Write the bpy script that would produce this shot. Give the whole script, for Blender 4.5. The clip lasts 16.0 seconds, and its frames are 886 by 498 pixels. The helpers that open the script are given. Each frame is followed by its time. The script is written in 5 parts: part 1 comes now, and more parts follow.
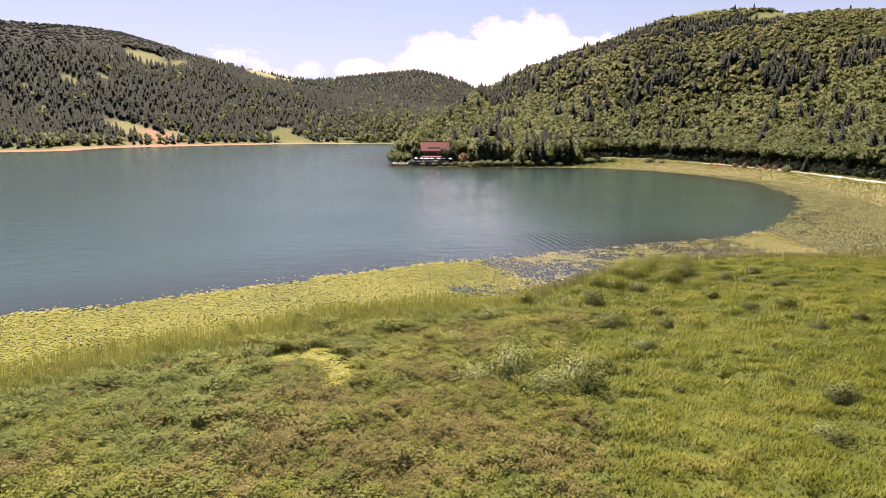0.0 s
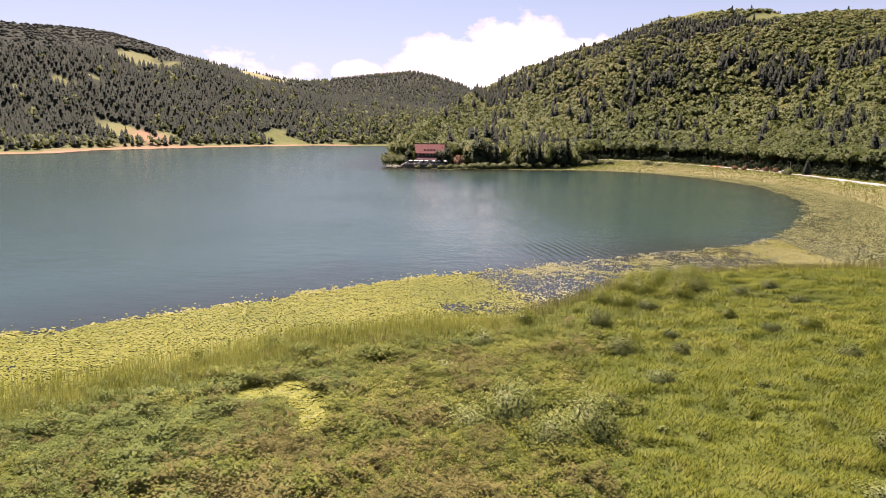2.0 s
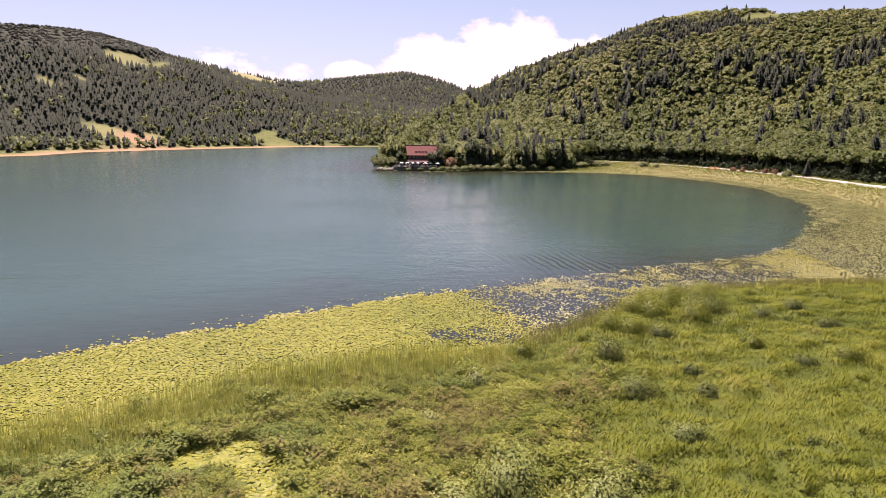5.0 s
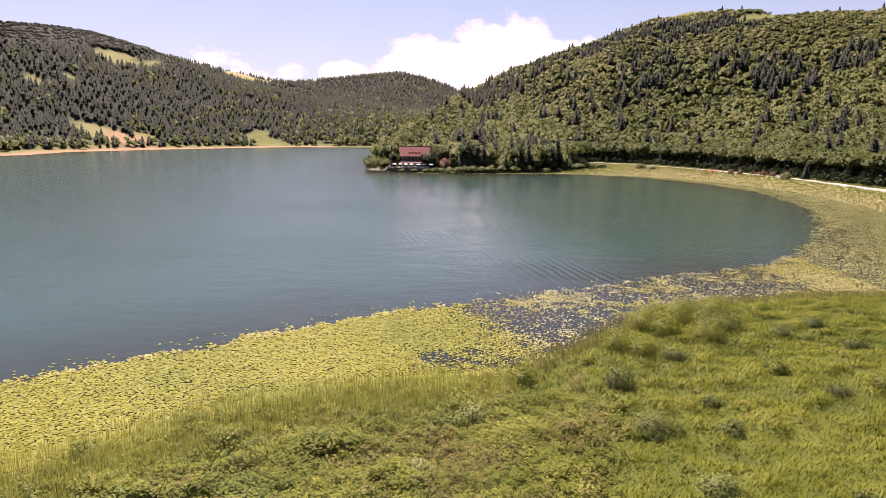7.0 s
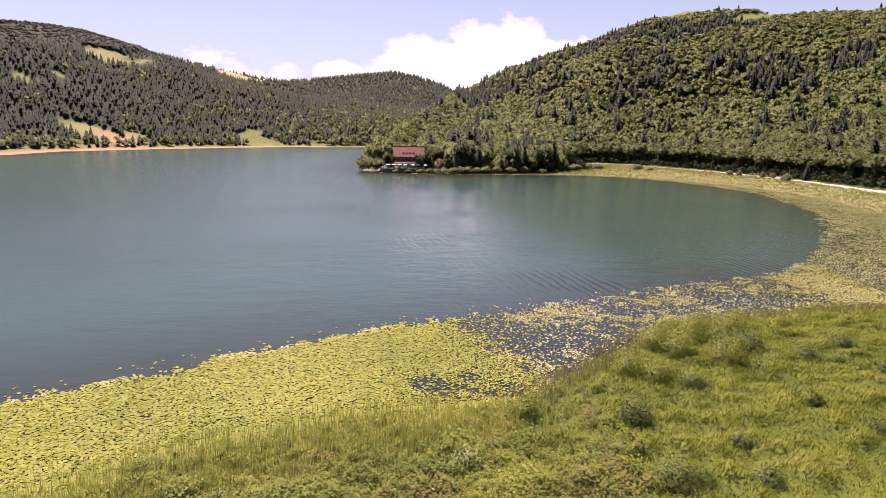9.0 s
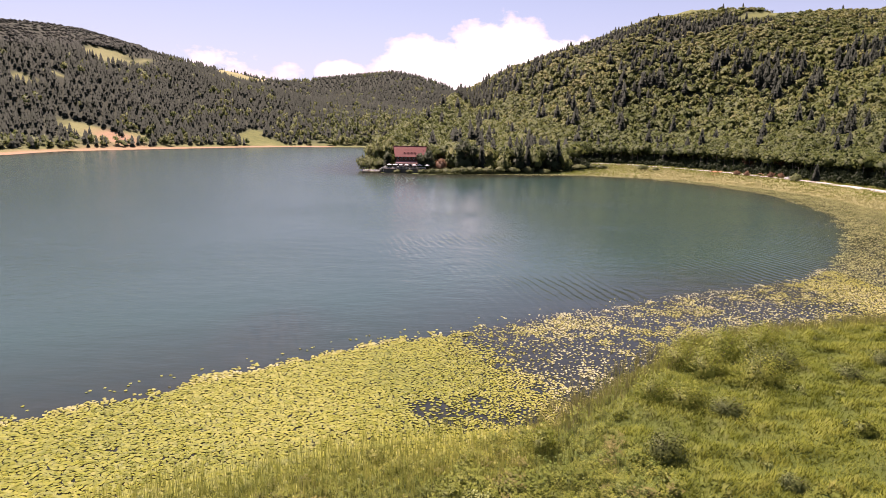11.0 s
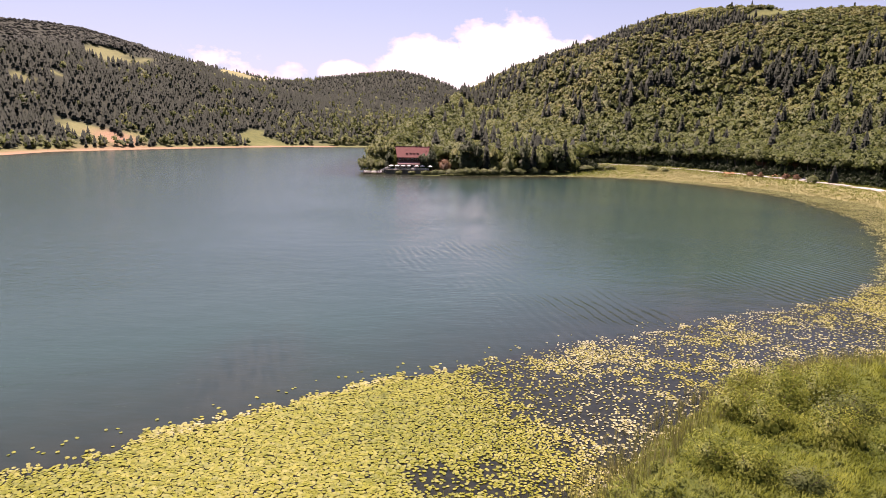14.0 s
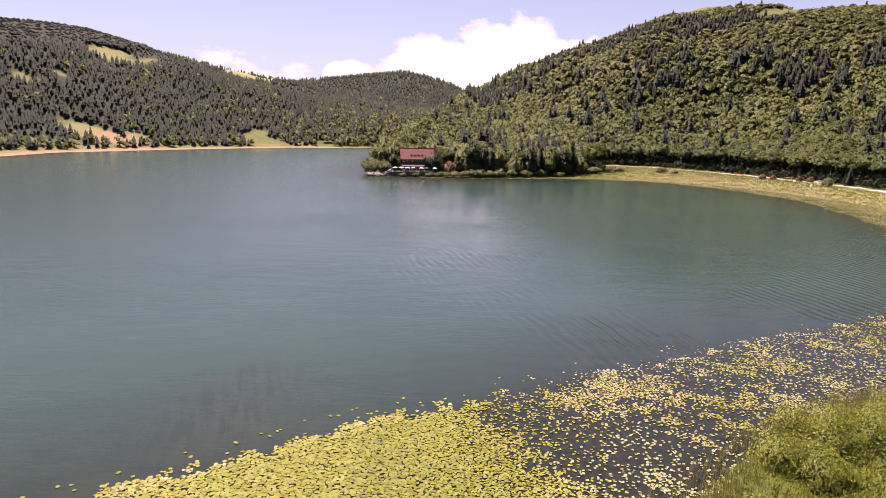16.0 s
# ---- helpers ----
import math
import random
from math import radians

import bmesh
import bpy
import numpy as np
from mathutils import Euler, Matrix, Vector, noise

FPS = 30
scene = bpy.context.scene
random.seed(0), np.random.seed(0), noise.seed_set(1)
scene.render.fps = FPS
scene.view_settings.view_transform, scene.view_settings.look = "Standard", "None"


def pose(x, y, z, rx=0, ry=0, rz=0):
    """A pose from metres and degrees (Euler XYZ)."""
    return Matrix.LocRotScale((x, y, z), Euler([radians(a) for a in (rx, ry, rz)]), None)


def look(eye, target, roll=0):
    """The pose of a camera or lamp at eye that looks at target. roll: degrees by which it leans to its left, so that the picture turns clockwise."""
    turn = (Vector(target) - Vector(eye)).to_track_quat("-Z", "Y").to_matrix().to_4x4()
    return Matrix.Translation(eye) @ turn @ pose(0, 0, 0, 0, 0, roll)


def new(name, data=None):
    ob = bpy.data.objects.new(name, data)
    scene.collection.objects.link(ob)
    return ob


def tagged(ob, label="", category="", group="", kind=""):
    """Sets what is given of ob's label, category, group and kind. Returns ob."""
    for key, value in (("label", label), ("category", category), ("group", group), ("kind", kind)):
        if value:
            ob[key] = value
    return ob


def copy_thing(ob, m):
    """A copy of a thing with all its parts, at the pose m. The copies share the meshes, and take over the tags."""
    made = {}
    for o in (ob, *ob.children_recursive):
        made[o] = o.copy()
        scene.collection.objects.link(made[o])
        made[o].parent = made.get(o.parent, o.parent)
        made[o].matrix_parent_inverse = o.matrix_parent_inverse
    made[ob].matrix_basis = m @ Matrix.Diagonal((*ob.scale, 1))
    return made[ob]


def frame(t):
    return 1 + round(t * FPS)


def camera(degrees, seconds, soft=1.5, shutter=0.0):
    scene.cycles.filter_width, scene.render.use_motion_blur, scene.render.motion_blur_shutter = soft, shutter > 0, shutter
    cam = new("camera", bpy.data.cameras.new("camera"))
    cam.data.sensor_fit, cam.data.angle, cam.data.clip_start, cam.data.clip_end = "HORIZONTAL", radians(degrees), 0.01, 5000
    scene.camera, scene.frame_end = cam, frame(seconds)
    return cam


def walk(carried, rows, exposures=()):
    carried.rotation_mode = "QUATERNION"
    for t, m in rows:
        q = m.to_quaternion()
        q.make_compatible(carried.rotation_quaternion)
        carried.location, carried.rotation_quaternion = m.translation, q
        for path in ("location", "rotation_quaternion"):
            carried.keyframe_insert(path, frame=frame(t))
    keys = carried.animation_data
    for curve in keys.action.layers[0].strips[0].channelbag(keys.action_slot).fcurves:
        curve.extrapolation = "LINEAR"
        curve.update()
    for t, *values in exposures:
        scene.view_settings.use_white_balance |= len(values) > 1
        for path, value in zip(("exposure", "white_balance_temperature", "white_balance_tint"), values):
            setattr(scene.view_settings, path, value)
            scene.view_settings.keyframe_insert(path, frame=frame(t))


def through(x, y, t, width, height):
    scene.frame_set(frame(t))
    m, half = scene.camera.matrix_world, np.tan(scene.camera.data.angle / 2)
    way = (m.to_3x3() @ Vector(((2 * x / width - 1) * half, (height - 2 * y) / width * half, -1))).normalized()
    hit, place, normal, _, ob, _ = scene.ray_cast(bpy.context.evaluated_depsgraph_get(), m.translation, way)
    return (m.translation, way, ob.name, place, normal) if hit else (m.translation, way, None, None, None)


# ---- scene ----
cam = camera(69.2, 16.0, 0.65)
PATH = [
    (0, (0.453, -1.615, 22.221), (0.336, 0.347, 21.854), 0.8),
    (0.5, (0.443, 0.281, 22.291), (0.329, 2.244, 21.925), 0.8),
    (1, (0.485, 2.177, 22.375), (0.373, 4.141, 22.009), 0.8),
    (1.5, (0.54, 4.074, 22.45), (0.431, 6.038, 22.086), 0.8),
    (2, (0.555, 5.916, 22.508), (0.45, 7.881, 22.145), 0.8),
    (2.5, (0.611, 7.716, 22.542), (0.509, 9.681, 22.18), 0.8),
    (3, (0.682, 9.393, 22.581), (0.584, 11.358, 22.219), 0.7),
    (3.5, (0.733, 11.065, 22.629), (0.638, 13.03, 22.268), 0.8),
    (4, (0.777, 12.663, 22.695), (0.685, 14.628, 22.335), 0.8),
    (6.5, (0.671, 20.921, 23.108), (0.6, 22.887, 22.747), 0.8),
    (7, (0.642, 22.706, 23.11), (0.576, 24.672, 22.751), 0.9),
    (7.5, (0.657, 24.456, 23.107), (0.595, 26.422, 22.748), 0.8),
    (8, (0.66, 26.188, 23.16), (0.604, 28.154, 22.798), 0.8),
    (8.5, (0.633, 28.007, 23.166), (0.58, 29.973, 22.805), 0.9),
    (9, (0.575, 29.762, 23.145), (0.525, 31.729, 22.786), 1.0),
    (11.5, (-0.024, 37.576, 22.887), (-0.079, 39.542, 22.528), 1.0),
    (12, (-0.156, 39.462, 22.897), (-0.211, 41.428, 22.538), 1.0),
    (12.5, (-0.184, 41.34, 22.91), (-0.243, 43.307, 22.549), 1.0),
    (13, (-0.253, 43.189, 22.904), (-0.313, 45.156, 22.544), 0.9),
    (13.5, (-0.263, 44.996, 22.915), (-0.325, 46.962, 22.556), 0.9),
    (14, (-0.388, 46.825, 23.019), (-0.452, 48.791, 22.659), 1.0),
    (14.5, (-0.401, 48.671, 23.223), (-0.469, 50.637, 22.865), 0.9),
    (15, (-0.463, 50.45, 23.399), (-0.535, 52.416, 23.039), 0.9),
    (15.5, (-0.591, 52.228, 23.551), (-0.666, 54.194, 23.19), 1.0),
    (16, (-0.702, 53.997, 23.617), (-0.781, 55.963, 23.257), 1.0),
]
walk(cam, [(t, look(eye, target, roll)) for t, eye, target, roll in PATH],
     [(0, 1.0, 7200, 31), (16, 0.95, 7250, 40)])

# ---- world, sun, exposure ----
SUN_AZ, SUN_EL = -22.0, 60.0
world = bpy.data.worlds.new("sky_world")
scene.world = world
world.use_nodes = True


def build_sky(nt):
    nodes, links = nt.nodes, nt.links
    nodes.clear()

    def mth(op, a, b=None, clamp=False):
        n = nodes.new("ShaderNodeMath")
        n.operation, n.use_clamp = op, clamp
        for i, v in enumerate((a, b)):
            if v is None:
                continue
            if isinstance(v, (int, float)):
                n.inputs[i].default_value = v
            else:
                links.new(v, n.inputs[i])
        return n.outputs[0]

    sky = nodes.new("ShaderNodeTexSky")
    sky.sky_type, sky.sun_disc = "NISHITA", False
    sky.sun_elevation, sky.sun_rotation = radians(SUN_EL), radians(SUN_AZ)
    sky.altitude, sky.air_density, sky.dust_density, sky.ozone_density = 1300, 1.0, 1.6, 1.2
    co = nodes.new("ShaderNodeTexCoord")
    sep = nodes.new("ShaderNodeSeparateXYZ")
    links.new(co.outputs["Generated"], sep.inputs[0])
    x, y, z = sep.outputs
    az = mth("MULTIPLY", mth("ARCTAN2", x, y), 57.2958)
    el = mth("MULTIPLY", mth("ARCSINE", z), 57.2958)
    # fluffy edges: noise in the angular plane
    comb = nodes.new("ShaderNodeCombineXYZ")
    links.new(az, comb.inputs[0])
    links.new(mth("MULTIPLY", el, 1.5), comb.inputs[1])
    big = nodes.new("ShaderNodeTexNoise")
    big.inputs["Scale"].default_value, big.inputs["Detail"].default_value = 0.28, 7.0
    big.inputs["Roughness"].default_value = 0.58
    links.new(comb.outputs[0], big.inputs["Vector"])
    fluff = mth("MULTIPLY", mth("SUBTRACT", big.outputs["Fac"], 0.5), 2.4)

    def lobe(a, e, ra, re, gain=1.0):
        da = mth("DIVIDE", mth("SUBTRACT", az, a), ra)
        de = mth("DIVIDE", mth("SUBTRACT", el, e), re)
        r = mth("ADD", mth("MULTIPLY", da, da), mth("MULTIPLY", de, de))
        v = mth("SUBTRACT", 1.0, r)
        return mth("MULTIPLY", v, gain)

    cl = mth("MAXIMUM", lobe(3.2, 5.4, 5.6, 4.4), lobe(-3.0, 4.6, 5.5, 3.6))
    cl = mth("MAXIMUM", cl, lobe(8.0, 5.0, 6.0, 3.4))
    cl = mth("MAXIMUM", cl, lobe(-10.8, 4.8, 2.4, 1.1, 0.8))
    cl = mth("MAXIMUM", cl, lobe(-20.5, 5.4, 4.0, 1.1, 0.25))
    cl = mth("MAXIMUM", cl, lobe(-15.0, 4.2, 4.0, 0.9, 0.2))
    # fair-weather clouds over the rest of the sky, high up
    wide = nodes.new("ShaderNodeTexNoise")
    wide.inputs["Scale"].default_value, wide.inputs["Detail"].default_value = 2.2, 6.0
    links.new(co.outputs["Generated"], wide.inputs["Vector"])
    hi = mth("SUBTRACT", mth("MULTIPLY", wide.outputs["Fac"], 3.0), 2.0)
    hi = mth("MINIMUM", hi, mth("MULTIPLY", mth("SUBTRACT", el, 14.0), 0.1))
    cl = mth("MAXIMUM", cl, hi)
    mask = mth("MULTIPLY", mth("ADD", cl, fluff), 2.6, clamp=True)
    # undersides are a little greyer and warmer
    shade = nodes.new("ShaderNodeMix")
    shade.data_type = "RGBA"
    shade.inputs[6].default_value = (0.62, 0.565, 0.60, 1)
    shade.inputs[7].default_value = (0.80, 0.795, 0.83, 1)
    links.new(mth("MULTIPLY", mth("ADD", cl, mth("MULTIPLY", fluff, -0.6)), 1.4, clamp=True), shade.inputs[0])
    # pale summer haze low over the hills
    haze = nodes.new("ShaderNodeMix")
    haze.data_type = "RGBA"
    mul = nodes.new("ShaderNodeMix")
    mul.data_type, mul.blend_type = "RGBA", "MULTIPLY"
    mul.inputs[0].default_value = 1.0
    links.new(sky.outputs[0], mul.inputs[6])
    mul.inputs[7].default_value = (SKY, SKY, SKY, 1)
    links.new(mul.outputs[2], haze.inputs[6])
    haze.inputs[7].default_value = (0.33, 0.383, 0.50, 1)
    links.new(mth("MULTIPLY", mth("SUBTRACT", 1.0, mth("DIVIDE", el, 16.0), clamp=True), 0.75), haze.inputs[0])
    mix = nodes.new("ShaderNodeMix")
    mix.data_type = "RGBA"
    links.new(mask, mix.inputs[0])
    links.new(haze.outputs[2], mix.inputs[6])
    links.new(shade.outputs[2], mix.inputs[7])
    bg = nodes.new("ShaderNodeBackground")
    bg.inputs["Strength"].default_value = 1.0
    links.new(mix.outputs[2], bg.inputs["Color"])
    out = nodes.new("ShaderNodeOutputWorld")
    links.new(bg.outputs[0], out.inputs[0])


SKY = 0.07
build_sky(world.node_tree)
sun_data = bpy.data.lights.new("sun", "SUN")
sun_data.energy, sun_data.angle, sun_data.color = 5.0, radians(0.6), (1.0, 0.95, 0.87)
sun = new("sun", sun_data)
_a, _e = radians(SUN_AZ), radians(SUN_EL)
sun.matrix_world = look((0, 0, 0), (-math.sin(_a) * math.cos(_e), -math.cos(_a) * math.cos(_e), -math.sin(_e)))
sun.location = (-300, 300, 500)

# ---- materials ----


class Nodes:
    """Short hand for building a node material."""

    def __init__(self, name):
        self.mat = bpy.data.materials.new(name)
        self.mat.use_nodes = True
        self.nt = self.mat.node_tree
        self.nt.nodes.clear()
        self.out = self.nt.nodes.new("ShaderNodeOutputMaterial")
        self.pos = self.nt.nodes.new("ShaderNodeNewGeometry").outputs["Position"]

    def node(self, kind, **inputs):
        n = self.nt.nodes.new(kind)
        for k, v in inputs.items():
            self.set(n, k.replace("_", " "), v)
        return n

    def set(self, n, key, v):
        s = n.inputs[key]
        if hasattr(v, "is_output"):
            self.nt.links.new(v, s)
        else:
            s.default_value = v

    def noise(self, scale, detail=4.0, rough=0.55, vec=None, squash=None):
        vec = vec or self.pos
        if squash:
            m = self.nt.nodes.new("ShaderNodeMapping")
            m.inputs["Scale"].default_value = squash
            self.nt.links.new(vec, m.inputs["Vector"])
            vec = m.outputs[0]
        return self.node("ShaderNodeTexNoise", Vector=vec, Scale=scale, Detail=detail, Roughness=rough).outputs["Fac"]

    def ramp(self, fac, stops):
        r = self.nt.nodes.new("ShaderNodeValToRGB")
        while len(r.color_ramp.elements) < len(stops):
            r.color_ramp.elements.new(0.5)
        for e, (p, c) in zip(r.color_ramp.elements, stops):
            e.position, e.color = p, (*c, 1) if len(c) == 3 else c
        self.nt.links.new(fac, r.inputs[0])
        return r.outputs[0]

    def math(self, op, a, b=0.0, clamp=False):
        n = self.nt.nodes.new("ShaderNodeMath")
        n.operation, n.use_clamp = op, clamp
        for i, v in enumerate((a, b)):
            if hasattr(v, "is_output"):
                self.nt.links.new(v, n.inputs[i])
            else:
                n.inputs[i].default_value = v
        return n.outputs[0]

    def mix(self, fac, a, b, blend="MIX"):
        n = self.nt.nodes.new("ShaderNodeMix")
        n.data_type, n.blend_type = "RGBA", blend
        for i, v in ((0, fac), (6, a), (7, b)):
            if hasattr(v, "is_output"):
                self.nt.links.new(v, n.inputs[i])
            elif i:
                n.inputs[i].default_value = (*v, 1)
            else:
                n.inputs[i].default_value = v
        return n.outputs[2]

    def attr(self, name):
        n = self.nt.nodes.new("ShaderNodeAttribute")
        n.attribute_name = name
        return n.outputs["Fac"]

    def island(self):
        return self.nt.nodes.new("ShaderNodeNewGeometry").outputs["Random Per Island"]

    def bump(self, height, strength, distance):
        return self.node("ShaderNodeBump", Height=height, Strength=strength, Distance=distance).outputs[0]

    def surface(self, color, rough=0.8, normal=None, metal=0.0, spec=0.5, through=0.0, ior=1.5):
        p = self.node("ShaderNodeBsdfPrincipled", Roughness=rough, Metallic=metal, IOR=ior)
        self.set(p, "Base Color", color if hasattr(color, "is_output") else (*color, 1))
        self.set(p, "Specular IOR Level", spec)
        if normal:
            self.set(p, "Normal", normal)
        sh = p.outputs[0]
        if through:
            t = self.nt.nodes.new("ShaderNodeBsdfTranslucent")
            self.set(t, "Color", color if hasattr(color, "is_output") else (*color, 1))
            m = self.nt.nodes.new("ShaderNodeMixShader")
            m.inputs[0].default_value = through
            self.nt.links.new(sh, m.inputs[1])
            self.nt.links.new(t.outputs[0], m.inputs[2])
            sh = m.outputs[0]
        self.nt.links.new(sh, self.out.inputs["Surface"])
        return self.mat


def leafy(name, stops, scale_big=0.02, through=0.3, rough=0.6, amount=0.55, spec=0.12, isle=0.2):
    """Foliage: the tint of each plant, the tint of each clump and large drifts of colour."""
    n = Nodes(name)
    a = n.math("MULTIPLY", n.attr("tint"), amount)
    b = n.math("MULTIPLY", n.island(), isle)
    c = n.math("MULTIPLY", n.math("SUBTRACT", n.noise(scale_big, 3.0), 0.5), 0.9)
    f = n.math("ADD", n.math("ADD", a, b), n.math("ADD", c, 0.12), clamp=True)
    col = n.ramp(f, stops)
    fine = n.noise(1.6, 3.0)
    col = n.mix(n.math("MULTIPLY", n.math("SUBTRACT", fine, 0.3, True), 0.9), col, (0.05, 0.07, 0.02), "MIX")
    return n.surface(col, rough, None, 0.0, spec, through)


def plain(name, color, rough=0.7, scale=6.0, vary=0.25, metal=0.0, spec=0.5, bump=0.0):
    n = Nodes(name)
    f = n.noise(scale, 5.0)
    g = n.noise(scale * 0.13, 3.0)
    f = n.math("ADD", n.math("MULTIPLY", f, 0.6), n.math("MULTIPLY", g, 0.4))
    lo = tuple(c * (1 - vary) for c in color)
    hi = tuple(min(1, c * (1 + vary)) for c in color)
    col = n.ramp(f, [(0.3, lo), (0.7, hi)])
    return n.surface(col, rough, n.bump(f, bump, 0.02) if bump else None, metal, spec)


# ---- shape of the land ----
# Shoreline of the lake, where the ground meets the water at z = 0.
LAKE = [(-160, -30), (-110, 8), (-62, 36), (-44, 51), (-33, 62), (-17, 75), (-7, 80), (7.5, 84), (13, 91.3), (19, 98),
        (27, 106), (37.5, 112), (50, 116.2), (66, 119), (84, 128), (104, 152), (122, 192), (136, 240), (143, 290), (136, 335),
        (116, 378), (84, 404), (50, 408), (18, 396), (-8, 386), (-18, 385), (-32, 391), (-45, 391), (-56, 402), (-60, 430),
        (-63, 520), (-66, 620), (-62, 720), (-85, 860), (-135, 925), (-227, 880), (-269, 815), (-323, 693), (-356, 604), (-346, 515),
        (-372, 470), (-430, 390), (-540, 240), (-560, -80), (-330, -190)]
# Foot of the hills: inside it the land is flat.
FOOT = [(-200, -330), (180, -300), (215, -60), (204, 180), (194, 270), (190, 335), (186, 385), (172, 430), (153, 484), (130, 530),
        (98, 548), (80, 500), (72, 436), (48, 420), (16, 408), (-4, 412), (-30, 424), (-50, 424), (-57, 434), (-58, 520), (-60, 620),
        (-55, 720), (-75, 880), (-128, 952), (-240, 905), (-296, 822), (-345, 705), (-378, 612), (-374, 520), (-396, 480), (-450, 400),
        (-580, 250), (-600, -120), (-400, -280)]
# Middle line of the shore road.
ROAD = [(206, 60), (196, 180), (184, 262), (178, 300), (176.5, 335), (173, 375), (163, 418), (146, 470), (122, 513), (92, 527), (62, 515)]
# Crests of the hills round the valley: x, y, z.
CRESTS = [
    [(-46, 470, 7), (-48, 540, 16), (-42, 620, 27), (-28, 720, 42), (8, 1000, 80), (76, 897, 108), (133, 840, 124), (228, 819, 157),
     (257, 810, 163), (300, 765, 156), (325, 731, 147), (395, 695, 143), (500, 600, 155), (560, 400, 150), (520, 150, 140), (460, -100, 120),
     (420, -500, 130)],
    [(-1000, 0, 150), (-900, 400, 160), (-800, 700, 150), (-640, 901, 159), (-631, 987, 169), (-620, 1093, 175), (-614, 1180, 168), (-611, 1259, 147),
     (-600, 1380, 92), (-588, 1500, 108), (-579, 1598, 158), (-532, 1667, 143), (-463, 1740, 106)],
    [(-463, 1740, 110), (-466, 1945, 158), (-377, 2015, 175), (-207, 2040, 193), (-118, 2046, 177), (3, 2000, 128), (260, 1850, 130)],
    [(-1000, 0, 150), (-700, -700, 140), (0, -1000, 140), (420, -500, 130)],
]


def seg_dist(px, py, line, closed):
    """Distance to a line, and the share of the way along each nearest piece."""
    best = np.full(px.shape, 1e12)
    who, share = np.zeros(px.shape, int), np.zeros(px.shape)
    n = len(line)
    for i in range(n if closed else n - 1):
        ax, ay = line[i][:2]
        bx, by = line[(i + 1) % n][:2]
        dx, dy = bx - ax, by - ay
        t = np.clip(((px - ax) * dx + (py - ay) * dy) / (dx * dx + dy * dy), 0, 1)
        d = (px - ax - t * dx) ** 2 + (py - ay - t * dy) ** 2
        m = d < best
        best[m], who[m], share[m] = d[m], i, t[m]
    return np.sqrt(best), who, share


def inside(px, py, poly):
    r = np.zeros(px.shape, bool)
    n = len(poly)
    for i in range(n):
        ax, ay = poly[i]
        bx, by = poly[(i + 1) % n]
        if ay != by:
            r ^= ((ay > py) != (by > py)) & (px < (bx - ax) * (py - ay) / (by - ay) + ax)
    return r


def signed(px, py, poly):
    """Distance to the outline, negative inside."""
    d = seg_dist(px, py, poly, True)[0]
    return np.where(inside(px, py, poly), -d, d)


_W = np.random.RandomState(5).rand(64, 64)


def field(x, y, size):
    """Smooth random field from 0 to 1, with features of that size in metres."""
    x, y = np.asarray(x, float), np.asarray(y, float)
    u, v = (0.83 * x - 0.56 * y) / size, (0.56 * x + 0.83 * y) / size
    u, v = u + 0.35 * np.sin(1.3 * v + 0.4 * u), v + 0.35 * np.sin(1.1 * u - 0.5 * v)
    i, j = np.floor(u).astype(int), np.floor(v).astype(int)
    a, b = u - i, v - j
    a, b = a * a * (3 - 2 * a), b * b * (3 - 2 * b)
    g = lambda p, q: _W[p % 64, q % 64]
    return (g(i, j) * (1 - a) + g(i + 1, j) * a) * (1 - b) + (g(i, j + 1) * (1 - a) + g(i + 1, j + 1) * a) * b


def ground_height(x, y):
    x, y = np.asarray(x, float), np.asarray(y, float)
    shore = signed(x, y, LAKE)
    foot = np.maximum(signed(x, y, FOOT), 0)
    hill, near_crest = np.zeros(x.shape), np.full(x.shape, 1e9)
    for crest in CRESTS:
        d, top = np.full(x.shape, 1e9), np.zeros(x.shape)
        total = np.zeros(x.shape)
        for a, c in zip(crest[:-1], crest[1:]):
            e, _, t = seg_dist(x, y, [a, c], False)
            w = 1 / (e * e + 150) ** 2
            top, total = top + w * (a[2] * (1 - t) + c[2] * t), total + w
            d = np.minimum(d, e)
        top = top / total
        near_crest = np.minimum(near_crest, d)
        s = foot / (foot + d + 1e-6)
        s = 0.55 * s + 0.45 * s * s * (3 - 2 * s)
        hill = np.maximum(hill, top * s)
    rough = np.minimum(foot / 120, 1) * ((field(x, y, 90) - 0.5) * 12 + (field(x + 400, y, 37) - 0.5) * 6)
    rough = rough * np.clip(near_crest / 160, 0.15, 1)
    flat = 0.12 + np.minimum(np.maximum(shore, 0) * 0.035, 1.3)
    flat = flat + ((field(x, y, 3.1) - 0.5) * 0.42 + (field(x + 9, y, 1.6) - 0.5) * 0.5) * np.minimum(np.maximum(shore, 0) / 4, 1)
    flat = np.maximum(flat, 0.10)
    bed = np.maximum(shore * 0.10, -3.0) - 0.05
    return np.where(shore > 0, flat * np.minimum(shore / 0.8, 1) + hill + rough, bed)


